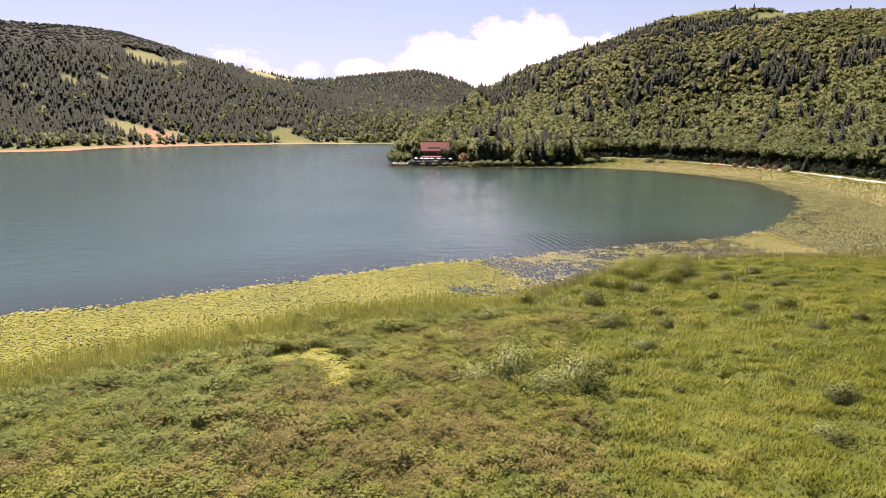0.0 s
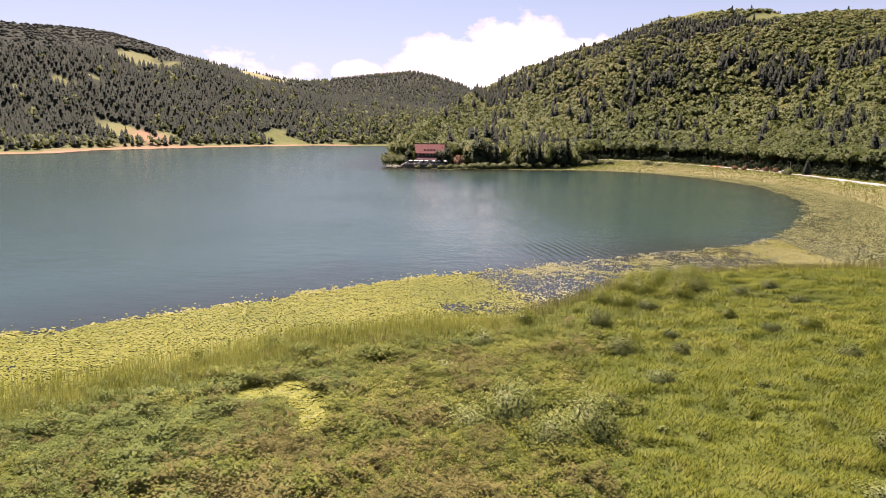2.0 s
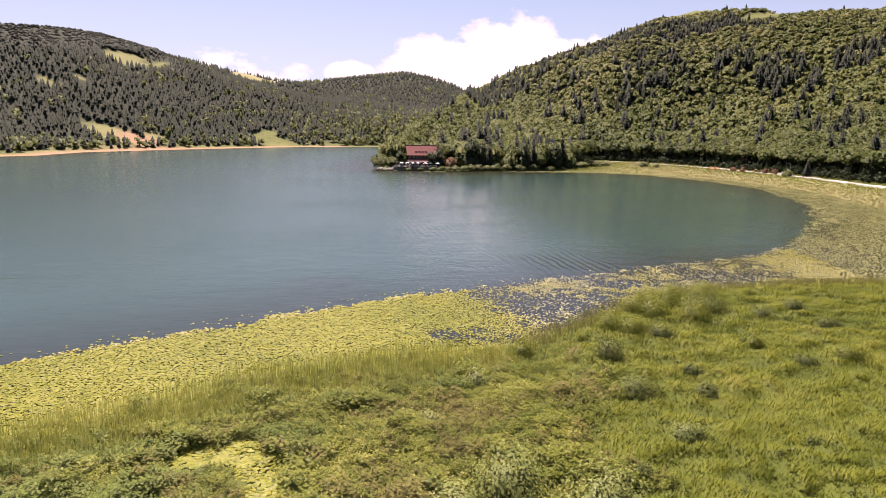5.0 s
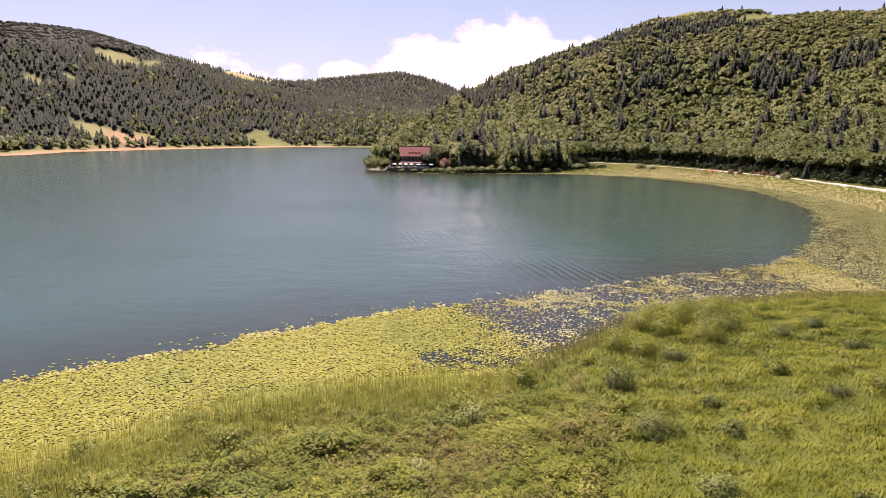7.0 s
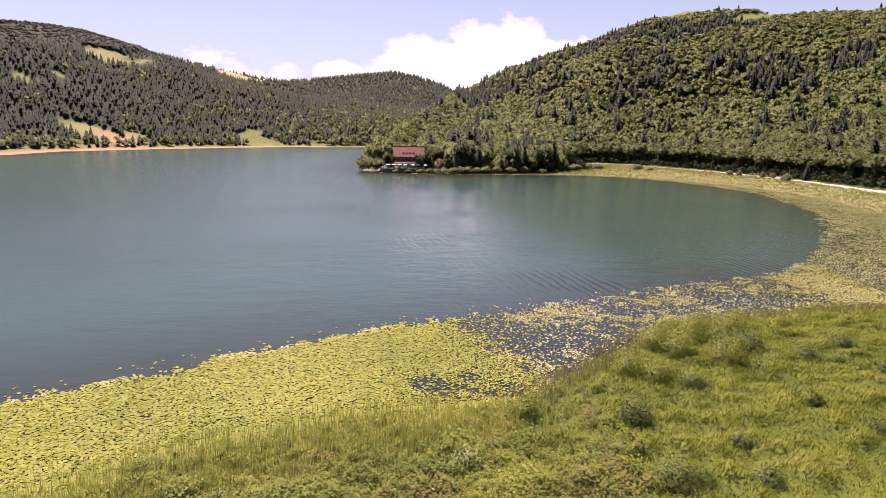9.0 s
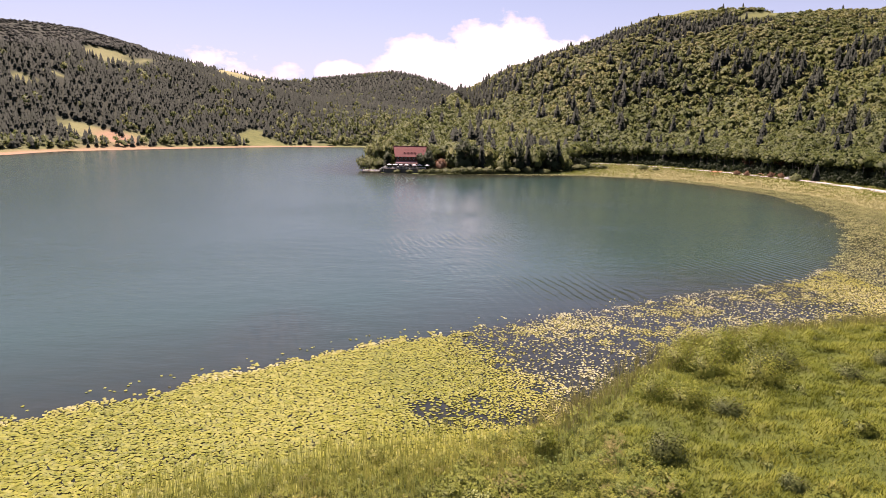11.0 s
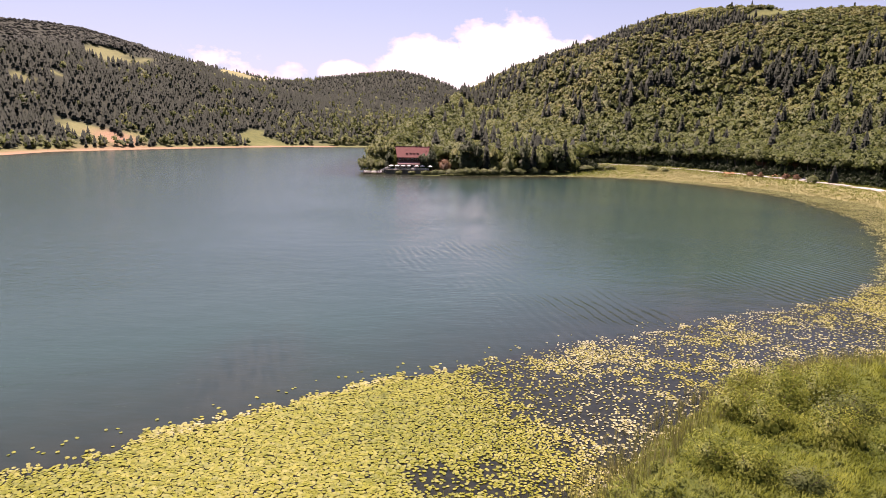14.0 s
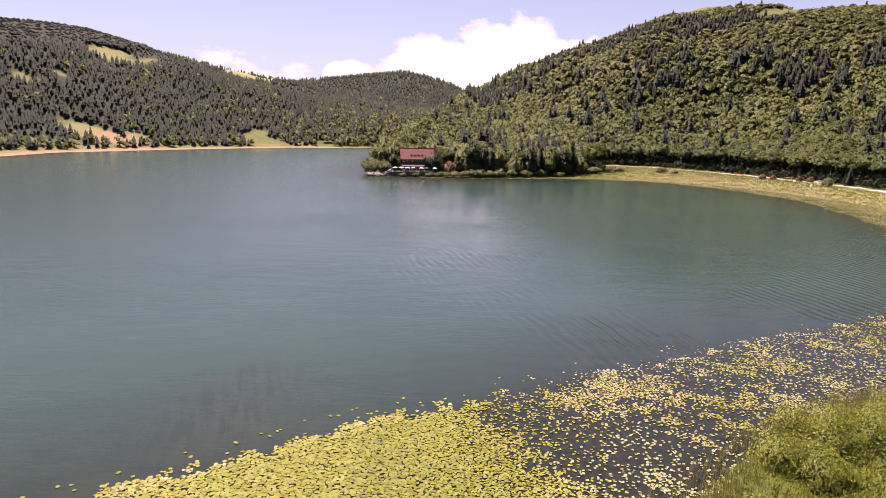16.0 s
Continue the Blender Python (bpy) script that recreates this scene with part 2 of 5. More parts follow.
def np_mesh(name, verts, faces, mat, tint=None, smooth=False, soft=None):
    """A mesh from arrays: every face has the same number of corners."""
    me = bpy.data.meshes.new(name)
    n, k = faces.shape
    me.vertices.add(len(verts))
    me.vertices.foreach_set("co", np.ascontiguousarray(verts, np.float32).ravel())
    me.loops.add(n * k)
    me.loops.foreach_set("vertex_index", np.ascontiguousarray(faces, np.int32).ravel())
    me.polygons.add(n)
    me.polygons.foreach_set("loop_start", np.arange(0, n * k, k, dtype=np.int32))
    if smooth:
        me.polygons.foreach_set("use_smooth", np.ones(n, bool))
    if tint is not None:
        me.attributes.new("tint", "FLOAT", "POINT").data.foreach_set("value", np.ascontiguousarray(tint, np.float32))
    me.update(calc_edges=True)
    me.materials.append(mat)
    if soft is not None:
        me.attributes.new("custom_normal", "FLOAT_VECTOR", "POINT").data.foreach_set("vector", np.ascontiguousarray(soft, np.float32).ravel())
    return me


def stops_axis(pieces):
    """Coordinates from (start, end, step) pieces laid end to end."""
    out = []
    for a, b, s in pieces:
        out += list(np.arange(a, b, s))
    out.append(pieces[-1][1])
    return np.array(out)


# ---- ground ----
def ground_material():
    n = Nodes("ground_soil_and_turf")
    big, mid, fine = n.noise(0.012, 4.0), n.noise(0.15, 5.0), n.noise(2.2, 6.0)
    turf = n.ramp(n.math("ADD", n.math("MULTIPLY", mid, 0.6), n.math("MULTIPLY", fine, 0.4)),
                  [(0.3, (0.06, 0.08, 0.018)), (0.55, (0.1, 0.12, 0.028)), (0.75, (0.15, 0.15, 0.045))])
    dry = n.ramp(n.math("ADD", n.math("MULTIPLY", mid, 0.5), n.math("MULTIPLY", fine, 0.5)),
                 [(0.3, (0.25, 0.235, 0.095)), (0.6, (0.35, 0.325, 0.145)), (0.8, (0.44, 0.39, 0.21))])
    earth = n.ramp(fine, [(0.3, (0.28, 0.14, 0.08)), (0.7, (0.46, 0.28, 0.18))])
    # Leaf litter, its colour kept extra dark to deepen the shade between trees.
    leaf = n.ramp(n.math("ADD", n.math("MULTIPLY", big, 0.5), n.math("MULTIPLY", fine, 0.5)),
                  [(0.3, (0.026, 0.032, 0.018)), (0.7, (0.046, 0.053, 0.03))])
    sward = n.ramp(n.math("ADD", n.math("MULTIPLY", mid, 0.6), n.math("MULTIPLY", fine, 0.4)),
                   [(0.3, (0.05, 0.072, 0.012)), (0.55, (0.092, 0.115, 0.018)), (0.75, (0.14, 0.15, 0.03))])
    turf = n.mix(n.attr("sward"), turf, sward)
    col = n.mix(n.attr("dry"), turf, dry)
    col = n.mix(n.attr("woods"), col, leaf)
    col = n.mix(n.attr("earth"), col, earth)
    return n.surface(col, 0.9, n.bump(fine, 0.5, 0.15), 0.0, 0.2)


def smooth01(a, lo, hi):
    t = np.clip((a - lo) / (hi - lo), 0, 1)
    return t * t * (3 - 2 * t)


# Bare glades in the woods: x, y, radius along x and y.
GLADES = [(-268, 894, 34, 28), (-287, 925, 11, 26), (-518, 985, 26, 42), (-490, 1038, 8, 22), (-511, 707, 8, 11), (-496, 766, 9, 12), (-485, 808, 7, 8), (-395, 918, 5, 22), (-393, 712, 30, 24), (-366, 750, 14, 12), (-534, 1572, 30, 34), (-488, 1588, 30, 20), (-568, 1590, 18, 24),
          (262, 806, 40, 20), (330, 735, 50, 16)]


def glade(x, y):
    g = np.zeros(np.shape(x))
    for a, b, r, s in GLADES:
        g = np.maximum(g, 1.25 - np.sqrt(((x - a) / r) ** 2 + ((y - b) / s) ** 2))
    return np.clip(g * 3, 0, 1)


def make_ground():
    xs = stops_axis([(-4500, -1500, 250), (-1500, -700, 40), (-700, -66, 11), (-66, 96, 1.1), (96, 230, 4), (230, 560, 9), (560, 1500, 40), (1500, 4500, 250)])
    ys = stops_axis([(-4500, -1200, 300), (-1200, 20, 40), (20, 124, 1.1), (124, 440, 4.5), (440, 1000, 10), (1000, 2200, 24), (2200, 4500, 230)])
    X, Y = np.meshgrid(xs, ys)
    Z = ground_height(X, Y)
    nx, ny = len(xs), len(ys)
    idx = np.arange(nx * ny).reshape(ny, nx)
    f = np.stack([idx[:-1, :-1], idx[:-1, 1:], idx[1:, 1:], idx[1:, :-1]], -1).reshape(-1, 4)
    me = np_mesh("ground", np.stack([X, Y, Z], -1).reshape(-1, 3), f, ground_material(), None, True)
    x, y = X.ravel(), Y.ravel()
    shore, foot = signed(x, y, LAKE), signed(x, y, FOOT)
    g = glade(x, y)
    far_bank = (x < -60) & (y > 400)
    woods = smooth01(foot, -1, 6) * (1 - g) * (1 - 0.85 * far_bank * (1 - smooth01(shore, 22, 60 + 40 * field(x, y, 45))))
    wild = smooth01(x, 58, 84) * smooth01(y, 112, 122) * (1 - smooth01(foot, -22, -8))
    dry = np.maximum(np.clip(wild * (0.55 + 0.6 * field(x, y, 16)), 0, 1), g * np.where(y > 1400, 0.9, np.where(x < -300, 0.45, 0.2)))
    dry = np.maximum(dry, 0.55 * far_bank * (1 - smooth01(shore, 20, 60)) * field(x + 31, y, 22))
    earth = (1 - smooth01(shore, 9 + 9 * field(x, y, 40), 22 + 22 * np.exp(-((y - 690) / 60) ** 2))) * (x < -180) * (y > 380) * (shore > -4)
    red = np.clip(1.3 - np.sqrt(((x + 370) / 22) ** 2 + ((y - 722) / 24) ** 2), 0, 1)
    earth = np.maximum(earth * (0.5 + 0.5 * field(x, y, 25)), np.clip(red * 1.2, 0, 0.8))
    edge = 8 + 0.10 * (y - 35) + 7 * (field(x, y, 9) - 0.5)
    sward = np.maximum(smooth01(x, edge - 3, edge + 3) * smooth01(shore, 1, 5), g * (x > -300) * (x < 0))
    for nm, v in (("woods", woods), ("dry", dry), ("earth", earth), ("sward", sward)):
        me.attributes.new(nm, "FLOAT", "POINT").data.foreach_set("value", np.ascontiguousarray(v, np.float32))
    tagged(new("ground", me), "marshy green meadow rising into wooded hills round the lake", "ground", kind="structure")


make_ground()


# ---- water ----
def water_material():
    n = Nodes("lake_water")
    big = n.noise(0.02, 4.0)
    shallow = n.attr("shallow")
    deep = n.ramp(big, [(0.35, (0.025, 0.057, 0.043)), (0.65, (0.032, 0.066, 0.05))])
    lie = n.nt.nodes.new("ShaderNodeMapping")
    lie.inputs["Rotation"].default_value = (0, 0, radians(-19))
    n.nt.links.new(n.pos, lie.inputs["Vector"])
    strand = n.noise(0.9, 5.0, 0.6, lie.outputs[0], (1.7, 0.16, 1.0))
    weed = n.ramp(strand, [(0.40, (0.012, 0.014, 0.010)), (0.55, (0.044, 0.044, 0.034))])
    bed = n.ramp(n.noise(0.3, 4.0), [(0.35, (0.018, 0.024, 0.015)), (0.65, (0.027, 0.031, 0.02))])
    col = n.mix(shallow, deep, bed)
    col = n.mix(n.attr("weed"), col, weed)
    col = n.mix(n.attr("murk"), col, n.ramp(n.noise(1.5, 4.0), [(0.35, (0.012, 0.014, 0.008)), (0.65, (0.028, 0.029, 0.017))]))
    ripple = n.noise(1.1, 3.0, 0.5, None, (0.55, 1.5, 1.0))
    chop = n.noise(0.22, 3.0, 0.5, None, (0.7, 1.3, 1.0))
    gust = n.ramp(n.noise(0.018, 3.0), [(0.4, (0.25, 0.25, 0.25)), (0.65, (1, 1, 1))])
    train = n.nt.nodes.new("ShaderNodeTexWave")
    turn = n.nt.nodes.new("ShaderNodeMapping")
    turn.inputs["Rotation"].default_value = (0, 0, radians(-14))
    n.nt.links.new(n.pos, turn.inputs["Vector"])
    n.nt.links.new(turn.outputs[0], train.inputs["Vector"])
    for key, v in (("Scale", 0.2), ("Distortion", 5.0), ("Detail", 3.0), ("Detail Scale", 0.7)):
        train.inputs[key].default_value = v
    calm = n.ramp(n.noise(0.022, 3.0), [(0.48, (0, 0, 0)), (0.62, (1, 1, 1))])
    h = n.math("ADD", n.math("MULTIPLY", n.math("MULTIPLY", ripple, gust), 0.4), n.math("MULTIPLY", chop, 0.5))
    east = n.nt.nodes.new("ShaderNodeSeparateXYZ")
    n.nt.links.new(n.pos, east.inputs[0])
    sheltered = n.math("MULTIPLY", n.math("ADD", east.outputs[0], 30.0), 0.03, True)
    calm = n.math("MULTIPLY", calm, sheltered)
    breeze = n.math("SUBTRACT", 0.6, n.math("MULTIPLY", sheltered, 0.28))
    h = n.math("ADD", h, n.math("MULTIPLY", n.math("MULTIPLY", train.outputs["Fac"], calm), 0.5))
    return n.surface(col, n.math("SUBTRACT", 0.21, n.math("MULTIPLY", sheltered, 0.05)), n.bump(h, breeze, 0.35), 0.0, 0.5, 0.0, 1.333)


# Outer edge of the floating lily leaves, towards the open lake, and the way back over land.
PADS_OUT = [(-190, -10), (-110, 36), (-74, 58), (-56, 68), (-47, 72.5), (-40, 78), (-27, 88.5), (-17, 97), (-7, 104.5), (1, 109), (9, 115), (20, 120), (31, 127),
            (42, 133), (57, 142), (70, 156), (80, 171), (97, 200), (108, 226), (114, 240), (124, 299), (117, 340), (99, 381), (68, 398), (23, 392), (0, 386)]
PADS_BACK = [(0, 420), (160, 420), (220, 200), (120, 40), (0, 60), (-150, -60)]


def make_water():
    xs = stops_axis([(-640, -70, 15), (-70, 150, 2.5), (150, 200, 10)])
    ys = stops_axis([(-260, 30, 20), (30, 145, 2.0), (145, 440, 6), (440, 980, 20)])
    X, Y = np.meshgrid(xs, ys)
    nx, ny = len(xs), len(ys)
    idx = np.arange(nx * ny).reshape(ny, nx)
    f = np.stack([idx[:-1, :-1], idx[:-1, 1:], idx[1:, 1:], idx[1:, :-1]], -1).reshape(-1, 4)
    me = np_mesh("water", np.stack([X, Y, 0 * X], -1).reshape(-1, 3), f, water_material())
    d = -signed(X.ravel(), Y.ravel(), LAKE)
    sh = np.clip(1 - (d - 14) / 26, 0, 1)
    me.attributes.new("shallow", "FLOAT", "POINT").data.foreach_set("value", np.ascontiguousarray(sh, np.float32))
    ring = PADS_OUT + PADS_BACK
    murk = smooth01(-signed(X.ravel(), Y.ravel(), ring), -0.5, 2.5)
    weed = np.clip(1.4 - np.hypot((X.ravel() + 21.5) / 5.5, (Y.ravel() - 107) / 11), 0, 1)
    for nm, v in (("murk", murk), ("weed", weed * 0.3)):
        me.attributes.new(nm, "FLOAT", "POINT").data.foreach_set("value", np.ascontiguousarray(v, np.float32))
    tagged(new("water", me), "rippled blue-green lake water mirroring sky and hills", "lake", kind="structure")


make_water()

# ---- woods ----
rng = np.random.RandomState(11)


def ico(sub):
    bm = bmesh.new()
    bmesh.ops.create_icosphere(bm, subdivisions=sub, radius=1.0)
    v = np.array([tuple(p.co) for p in bm.verts])
    f = np.array([[q.index for q in p.verts] for p in bm.faces])
    bm.free()
    return v, f


ICO = {1: ico(1), 2: ico(2)}


def join(parts):
    vs, fs, n = [], [], 0
    for v, f in parts:
        vs.append(v)
        fs.append(f + n)
        n += len(v)
    return np.concatenate(vs), np.concatenate(fs)


def broadleaf(r, lobes, sub=1, sprays=50, size=0.15):
    """Unit crown, one metre high and about one wide: boughs heaped round a centre, closed over by many small sprays of leaves."""
    parts, cs = [], []
    for i in range(lobes):
        a = 2 * math.pi * (i + r.rand() * 0.7) / max(lobes - 1, 1)
        if i == lobes - 1:
            c, s = np.array([r.normal(0, 0.05), r.normal(0, 0.05), 0.68]), 0.27
        else:
            c, s = np.array([math.cos(a) * 0.26, math.sin(a) * 0.26, 0.28 + 0.3 * r.rand()]), 0.22 + 0.1 * r.rand()
        v, f = ICO[sub]
        v = v * (0.6 + 0.35 * r.rand(len(v), 1)) * s + c
        keep = (v[f].mean(1)[:, 2] - c[2]) > -0.4 * s
        parts.append((v, f[keep]))
        cs.append((c, s))
    tri = np.zeros((sprays, 3, 3))
    for k in range(sprays):
        c, s = cs[k % lobes]
        d = r.normal(size=3)
        d[2] = abs(d[2]) * 0.9 if r.rand() < 0.8 else d[2]
        d /= np.linalg.norm(d)
        p = c + d * s * (0.85 + 0.35 * r.rand())
        n = d + 0.55 * r.normal(size=3)
        u = np.cross(n, r.normal(size=3))
        u /= np.linalg.norm(u)
        w = np.cross(n / np.linalg.norm(n), u)
        q = size * (0.55 + 0.9 * r.rand())
        for m in range(3):
            a = m * 2.1 + r.rand() * 0.7
            tri[k, m] = p + q * (math.cos(a) * u + math.sin(a) * w)
    parts.append((tri.reshape(-1, 3), np.arange(sprays * 3).reshape(-1, 3)))
    return join(parts)


def spruce(r, tiers, points, sprays=0):
    """Unit conifer: ragged tiers of drooping boughs round a stem, one metre high."""
    parts = []
    for k in range(tiers):
        z0 = 0.08 + 0.78 * k / tiers
        top = min(1.0, z0 + 0.95 / tiers + 0.12) if k < tiers - 1 else 1.0
        rad = 0.21 * (1 - k / tiers) ** 0.85 + 0.035
        m = points * 2
        ang = np.arange(m) * 2 * math.pi / m + r.rand() * 6
        rr = rad * np.where(np.arange(m) % 2 == 0, 0.92, 0.5) * (0.75 + 0.5 * r.rand(m))
        ring = np.stack([np.cos(ang) * rr, np.sin(ang) * rr, z0 + 0.05 * r.rand(m) - 0.03], 1)
        v = np.concatenate([ring, [[0, 0, top]]])
        f = np.stack([np.arange(m), (np.arange(m) + 1) % m, np.full(m, m)], 1)
        parts.append((v, f))
    # loose boughs that break the outline
    tri = np.zeros((sprays, 3, 3))
    for k in range(sprays):
        z, a = 0.06 + 0.86 * r.rand() ** 1.2, r.rand() * 6.28
        out = np.array([math.cos(a), math.sin(a), 0.0])
        reach, q = 0.24 * (1 - z) ** 0.8 * (0.75 + 0.5 * r.rand()), 0.035 + 0.05 * (1 - z)
        side = np.array([-out[1], out[0], 0.0]) * q
        mid = out * reach * 0.55 + np.array([0, 0, z + 0.03])
        tri[k] = mid + side, mid - side, out * (reach + 0.03) + np.array([0, 0, z - 0.05 * r.rand()])
    if sprays:
        parts.append((tri.reshape(-1, 3), np.arange(sprays * 3).reshape(-1, 3)))
    return join(parts)


def scatter(name, shapes, pos, wide, tall, tint, mat, label, category, lean=0.0, kind="stuff", smooth=False, puff=None, slope=None):
    """Many plants of one kind in one mesh: each a turned and scaled copy of one of the shapes. puff: (height of the middle, share of upward light), for soft foliage; slope: the fall of the ground under each plant."""
    n = len(pos)
    pick = rng.randint(0, len(shapes), n)
    yaw = rng.rand(n) * 2 * math.pi
    vs, fs, ts, ns, base = [], [], [], [], 0
    for i, (v, f) in enumerate(shapes):
        m = np.where(pick == i)[0]
        if not len(m):
            continue
        c, s = np.cos(yaw[m])[:, None], np.sin(yaw[m])[:, None]
        w, h = wide[m][:, None], tall[m][:, None]
        z = v[None, :, 2] * h
        x = (v[None, :, 0] * c - v[None, :, 1] * s) * w + lean * z
        y = (v[None, :, 0] * s + v[None, :, 1] * c) * w
        p = np.stack([x, y, z], -1) + pos[m][:, None, :]
        vs.append(p.reshape(-1, 3))
        fs.append((f[None] + (np.arange(len(m)) * len(v))[:, None, None] + base).reshape(-1, f.shape[1]))
        ts.append(np.repeat(tint[m], len(v)))
        if puff:
            d = v - np.array([0, 0, puff[0]])
            d = d / np.maximum(np.linalg.norm(d, axis=1, keepdims=True), 0.05) * (1 - puff[1]) + np.array([0, 0, puff[1]])
            d /= np.maximum(np.linalg.norm(d, axis=1, keepdims=True), 1e-3)
            q = np.stack([d[None, :, 0] * c - d[None, :, 1] * s, d[None, :, 0] * s + d[None, :, 1] * c, d[None, :, 2] + 0 * c], -1)
            if slope is not None:
                q[..., 0] -= slope[0][m][:, None]
                q[..., 1] -= slope[1][m][:, None]
                q /= np.linalg.norm(q, axis=-1, keepdims=True)
            ns.append(q.reshape(-1, 3))
        base += len(m) * len(v)
    me = np_mesh(name, np.concatenate(vs), np.concatenate(fs), mat, np.concatenate(ts), smooth, np.concatenate(ns) if puff else None)
    return tagged(new(name, me), label, category, kind=kind)


def jitter_grid(x0, x1, y0, y1, step):
    gx, gy = np.meshgrid(np.arange(x0, x1, step), np.arange(y0, y1, step))
    x = gx.ravel() + (rng.rand(gx.size) - 0.5) * step * 0.95
    y = gy.ravel() + (rng.rand(gx.size) - 0.5) * step * 0.95
    return x, y


MAT_BEECH = leafy("beech_foliage", [(0.0, (0.055, 0.078, 0.026)), (0.45, (0.112, 0.14, 0.04)), (0.8, (0.17, 0.188, 0.058)), (1.0, (0.225, 0.22, 0.08))], 0.012, 0.38, isle=0.42)
# Blue is raised a little in the fir colour to suggest distance haze.
MAT_FIR = leafy("fir_foliage", [(0.0, (0.017, 0.021, 0.019)), (0.6, (0.027, 0.032, 0.029)), (1.0, (0.041, 0.046, 0.041))], 0.01, 0.15, 0.75, isle=0.35)

# Dark leaf green for the darkest trees, and for undergrowth posing as edge shade.
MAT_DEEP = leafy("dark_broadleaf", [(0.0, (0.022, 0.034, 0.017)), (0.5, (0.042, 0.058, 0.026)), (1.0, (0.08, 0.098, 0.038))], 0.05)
MAT_TRUNK = plain("beech_bark", (0.16, 0.14, 0.12), 0.9, 3.0, 0.3)


def height3(x, y, sink=0.0):
    return np.stack([x, y, ground_height(x, y) - sink], 1)


def plant_woods():
    # slope over the road and behind the lodge
    x, y = jitter_grid(-80, 620, 380, 1010, 5.4)
    az = np.degrees(np.arctan2(x, y))
    foot = signed(x, y, FOOT)
    back = np.interp(x, [-70, 8, 76, 133, 228, 257, 325, 395, 500], [1000, 1030, 935, 875, 852, 842, 768, 730, 645])
    ok = (foot > 2) & (az < 38.5) & (y < back) & (signed(x, y, LAKE) > 6) & (x > -70 + 0 * y) & (glade(x, y) < 0.5)
    x2, y2 = jitter_grid(190, 640, 150, 380, 7.0)
    ok2 = (signed(x2, y2, FOOT) > 2) & ((np.arctan2(x2, y2) < 0.68) | (rng.rand(len(x2)) < 0.2))
    x, y = np.concatenate([x[ok], x2[ok2]]), np.concatenate([y[ok], y2[ok2]])
    foot = signed(x, y, FOOT)
    z = ground_height(x, y)
    dark = field(x, y, 70) * 0.7 + field(x + 900, y + 50, 26) * 0.5
    firs = 0.03 + 0.05 * smooth01(dark, 0.6, 0.85)
    for a, b, ra, rb, share in ((264, 604, 20, 30, 0.4), (250, 632, 14, 20, 0.35), (275, 572, 12, 18, 0.35), (180, 694, 38, 46, 0.34), (236, 642, 20, 22, 0.25), (250, 735, 46, 20, 0.9),
                                (286, 702, 16, 12, 0.7), (216, 764, 34, 18, 0.85), (165, 800, 44, 26, 0.8), (110, 826, 34, 34, 0.6), (70, 850, 46, 44, 0.45), (22, 880, 34, 60, 0.4), (250, 476, 13, 18, 0.5),
                                (318, 578, 22, 24, 0.4), (120, 560, 20, 22, 0.25), (60, 520, 22, 26, 0.22), (150, 520, 20, 16, 0.2)):
        reach = np.hypot((x - a) / ra, (y - b) / rb) + 0.5 * (field(x, y, 14) - 0.5)
        firs = np.maximum(firs, share * (1 - smooth01(reach, 0.75, 1.15)))
    conif = rng.rand(len(x)) < firs * np.where(foot < 10, 0.4, 1)
    near = np.hypot(x, y) < 560
    r = np.random.RandomState(3)
    full, lean_ = [broadleaf(r, 5, 1, 190, 0.085) for _ in range(12)], [broadleaf(r, 3, 1, 62, 0.125) for _ in range(12)]
    for nm, m, shapes in (("broadleaf_wood_near", ~conif & near, full), ("broadleaf_wood_far", ~conif & ~near, lean_)):
        k = m.sum()
        tall = 6.2 + 4.6 * rng.rand(k) ** 1.4
        low = 1 - 0.35 * smooth01(z[m], 75, 125)
        wide = tall * (0.75 + 0.25 * rng.rand(k)) * 1.36
        edge = 1 - smooth01(foot[m], 6, 26)
        # Tint carries the light: darker at the shaded foot, paler uphill for haze.
        scatter("broadleaf_wood", shapes, height3(x[m], y[m], 0.3) + np.stack([0 * edge, 0 * edge, 5.5 * edge - 0.24 * tall * (1 - edge)], 1), wide, tall * low, rng.rand(k) * (0.28 + 0.72 * smooth01(foot[m], 15, 150)) + 0.1 * smooth01(-x[m], -180, -60) + 0.3 * smooth01(z[m], 45, 120), MAT_BEECH,
                "mid-green beech wood closing over a steep hillside", "forest", puff=(0.25, 0.22 if shapes is full else 0.68))
    edge = ~conif & (foot < 26)
    k = edge.sum()
    ring = np.array([[math.cos(a), math.sin(a)] for a in np.arange(5) * 1.2566])
    stem = np.concatenate([np.column_stack([ring, np.zeros(5)]), np.column_stack([ring * 0.6, np.ones(5)])])
    side5 = np.array([[i, (i + 1) % 5, 5 + (i + 1) % 5, 5 + i] for i in range(5)])
    scatter("tree_trunks", [(stem, side5)], height3(x[edge], y[edge], 0.3), 0.16 + 0.12 * rng.rand(k), 8.5 + rng.rand(k), rng.rand(k), MAT_TRUNK,
            "grey trunks standing along the shaded edge of the wood", "tree trunks")
    # Dark undergrowth added to stand in for the shade band under the edge trees.
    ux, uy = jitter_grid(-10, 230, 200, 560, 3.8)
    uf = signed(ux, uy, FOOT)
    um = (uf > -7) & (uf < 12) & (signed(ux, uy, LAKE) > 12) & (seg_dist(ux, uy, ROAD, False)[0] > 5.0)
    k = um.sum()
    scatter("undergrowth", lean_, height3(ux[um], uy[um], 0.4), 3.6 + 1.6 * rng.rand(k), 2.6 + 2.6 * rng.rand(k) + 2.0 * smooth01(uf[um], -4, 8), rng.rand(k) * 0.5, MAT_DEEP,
            "undergrowth in dark leaf colour standing in for shade at the foot of the wood", "bushes")
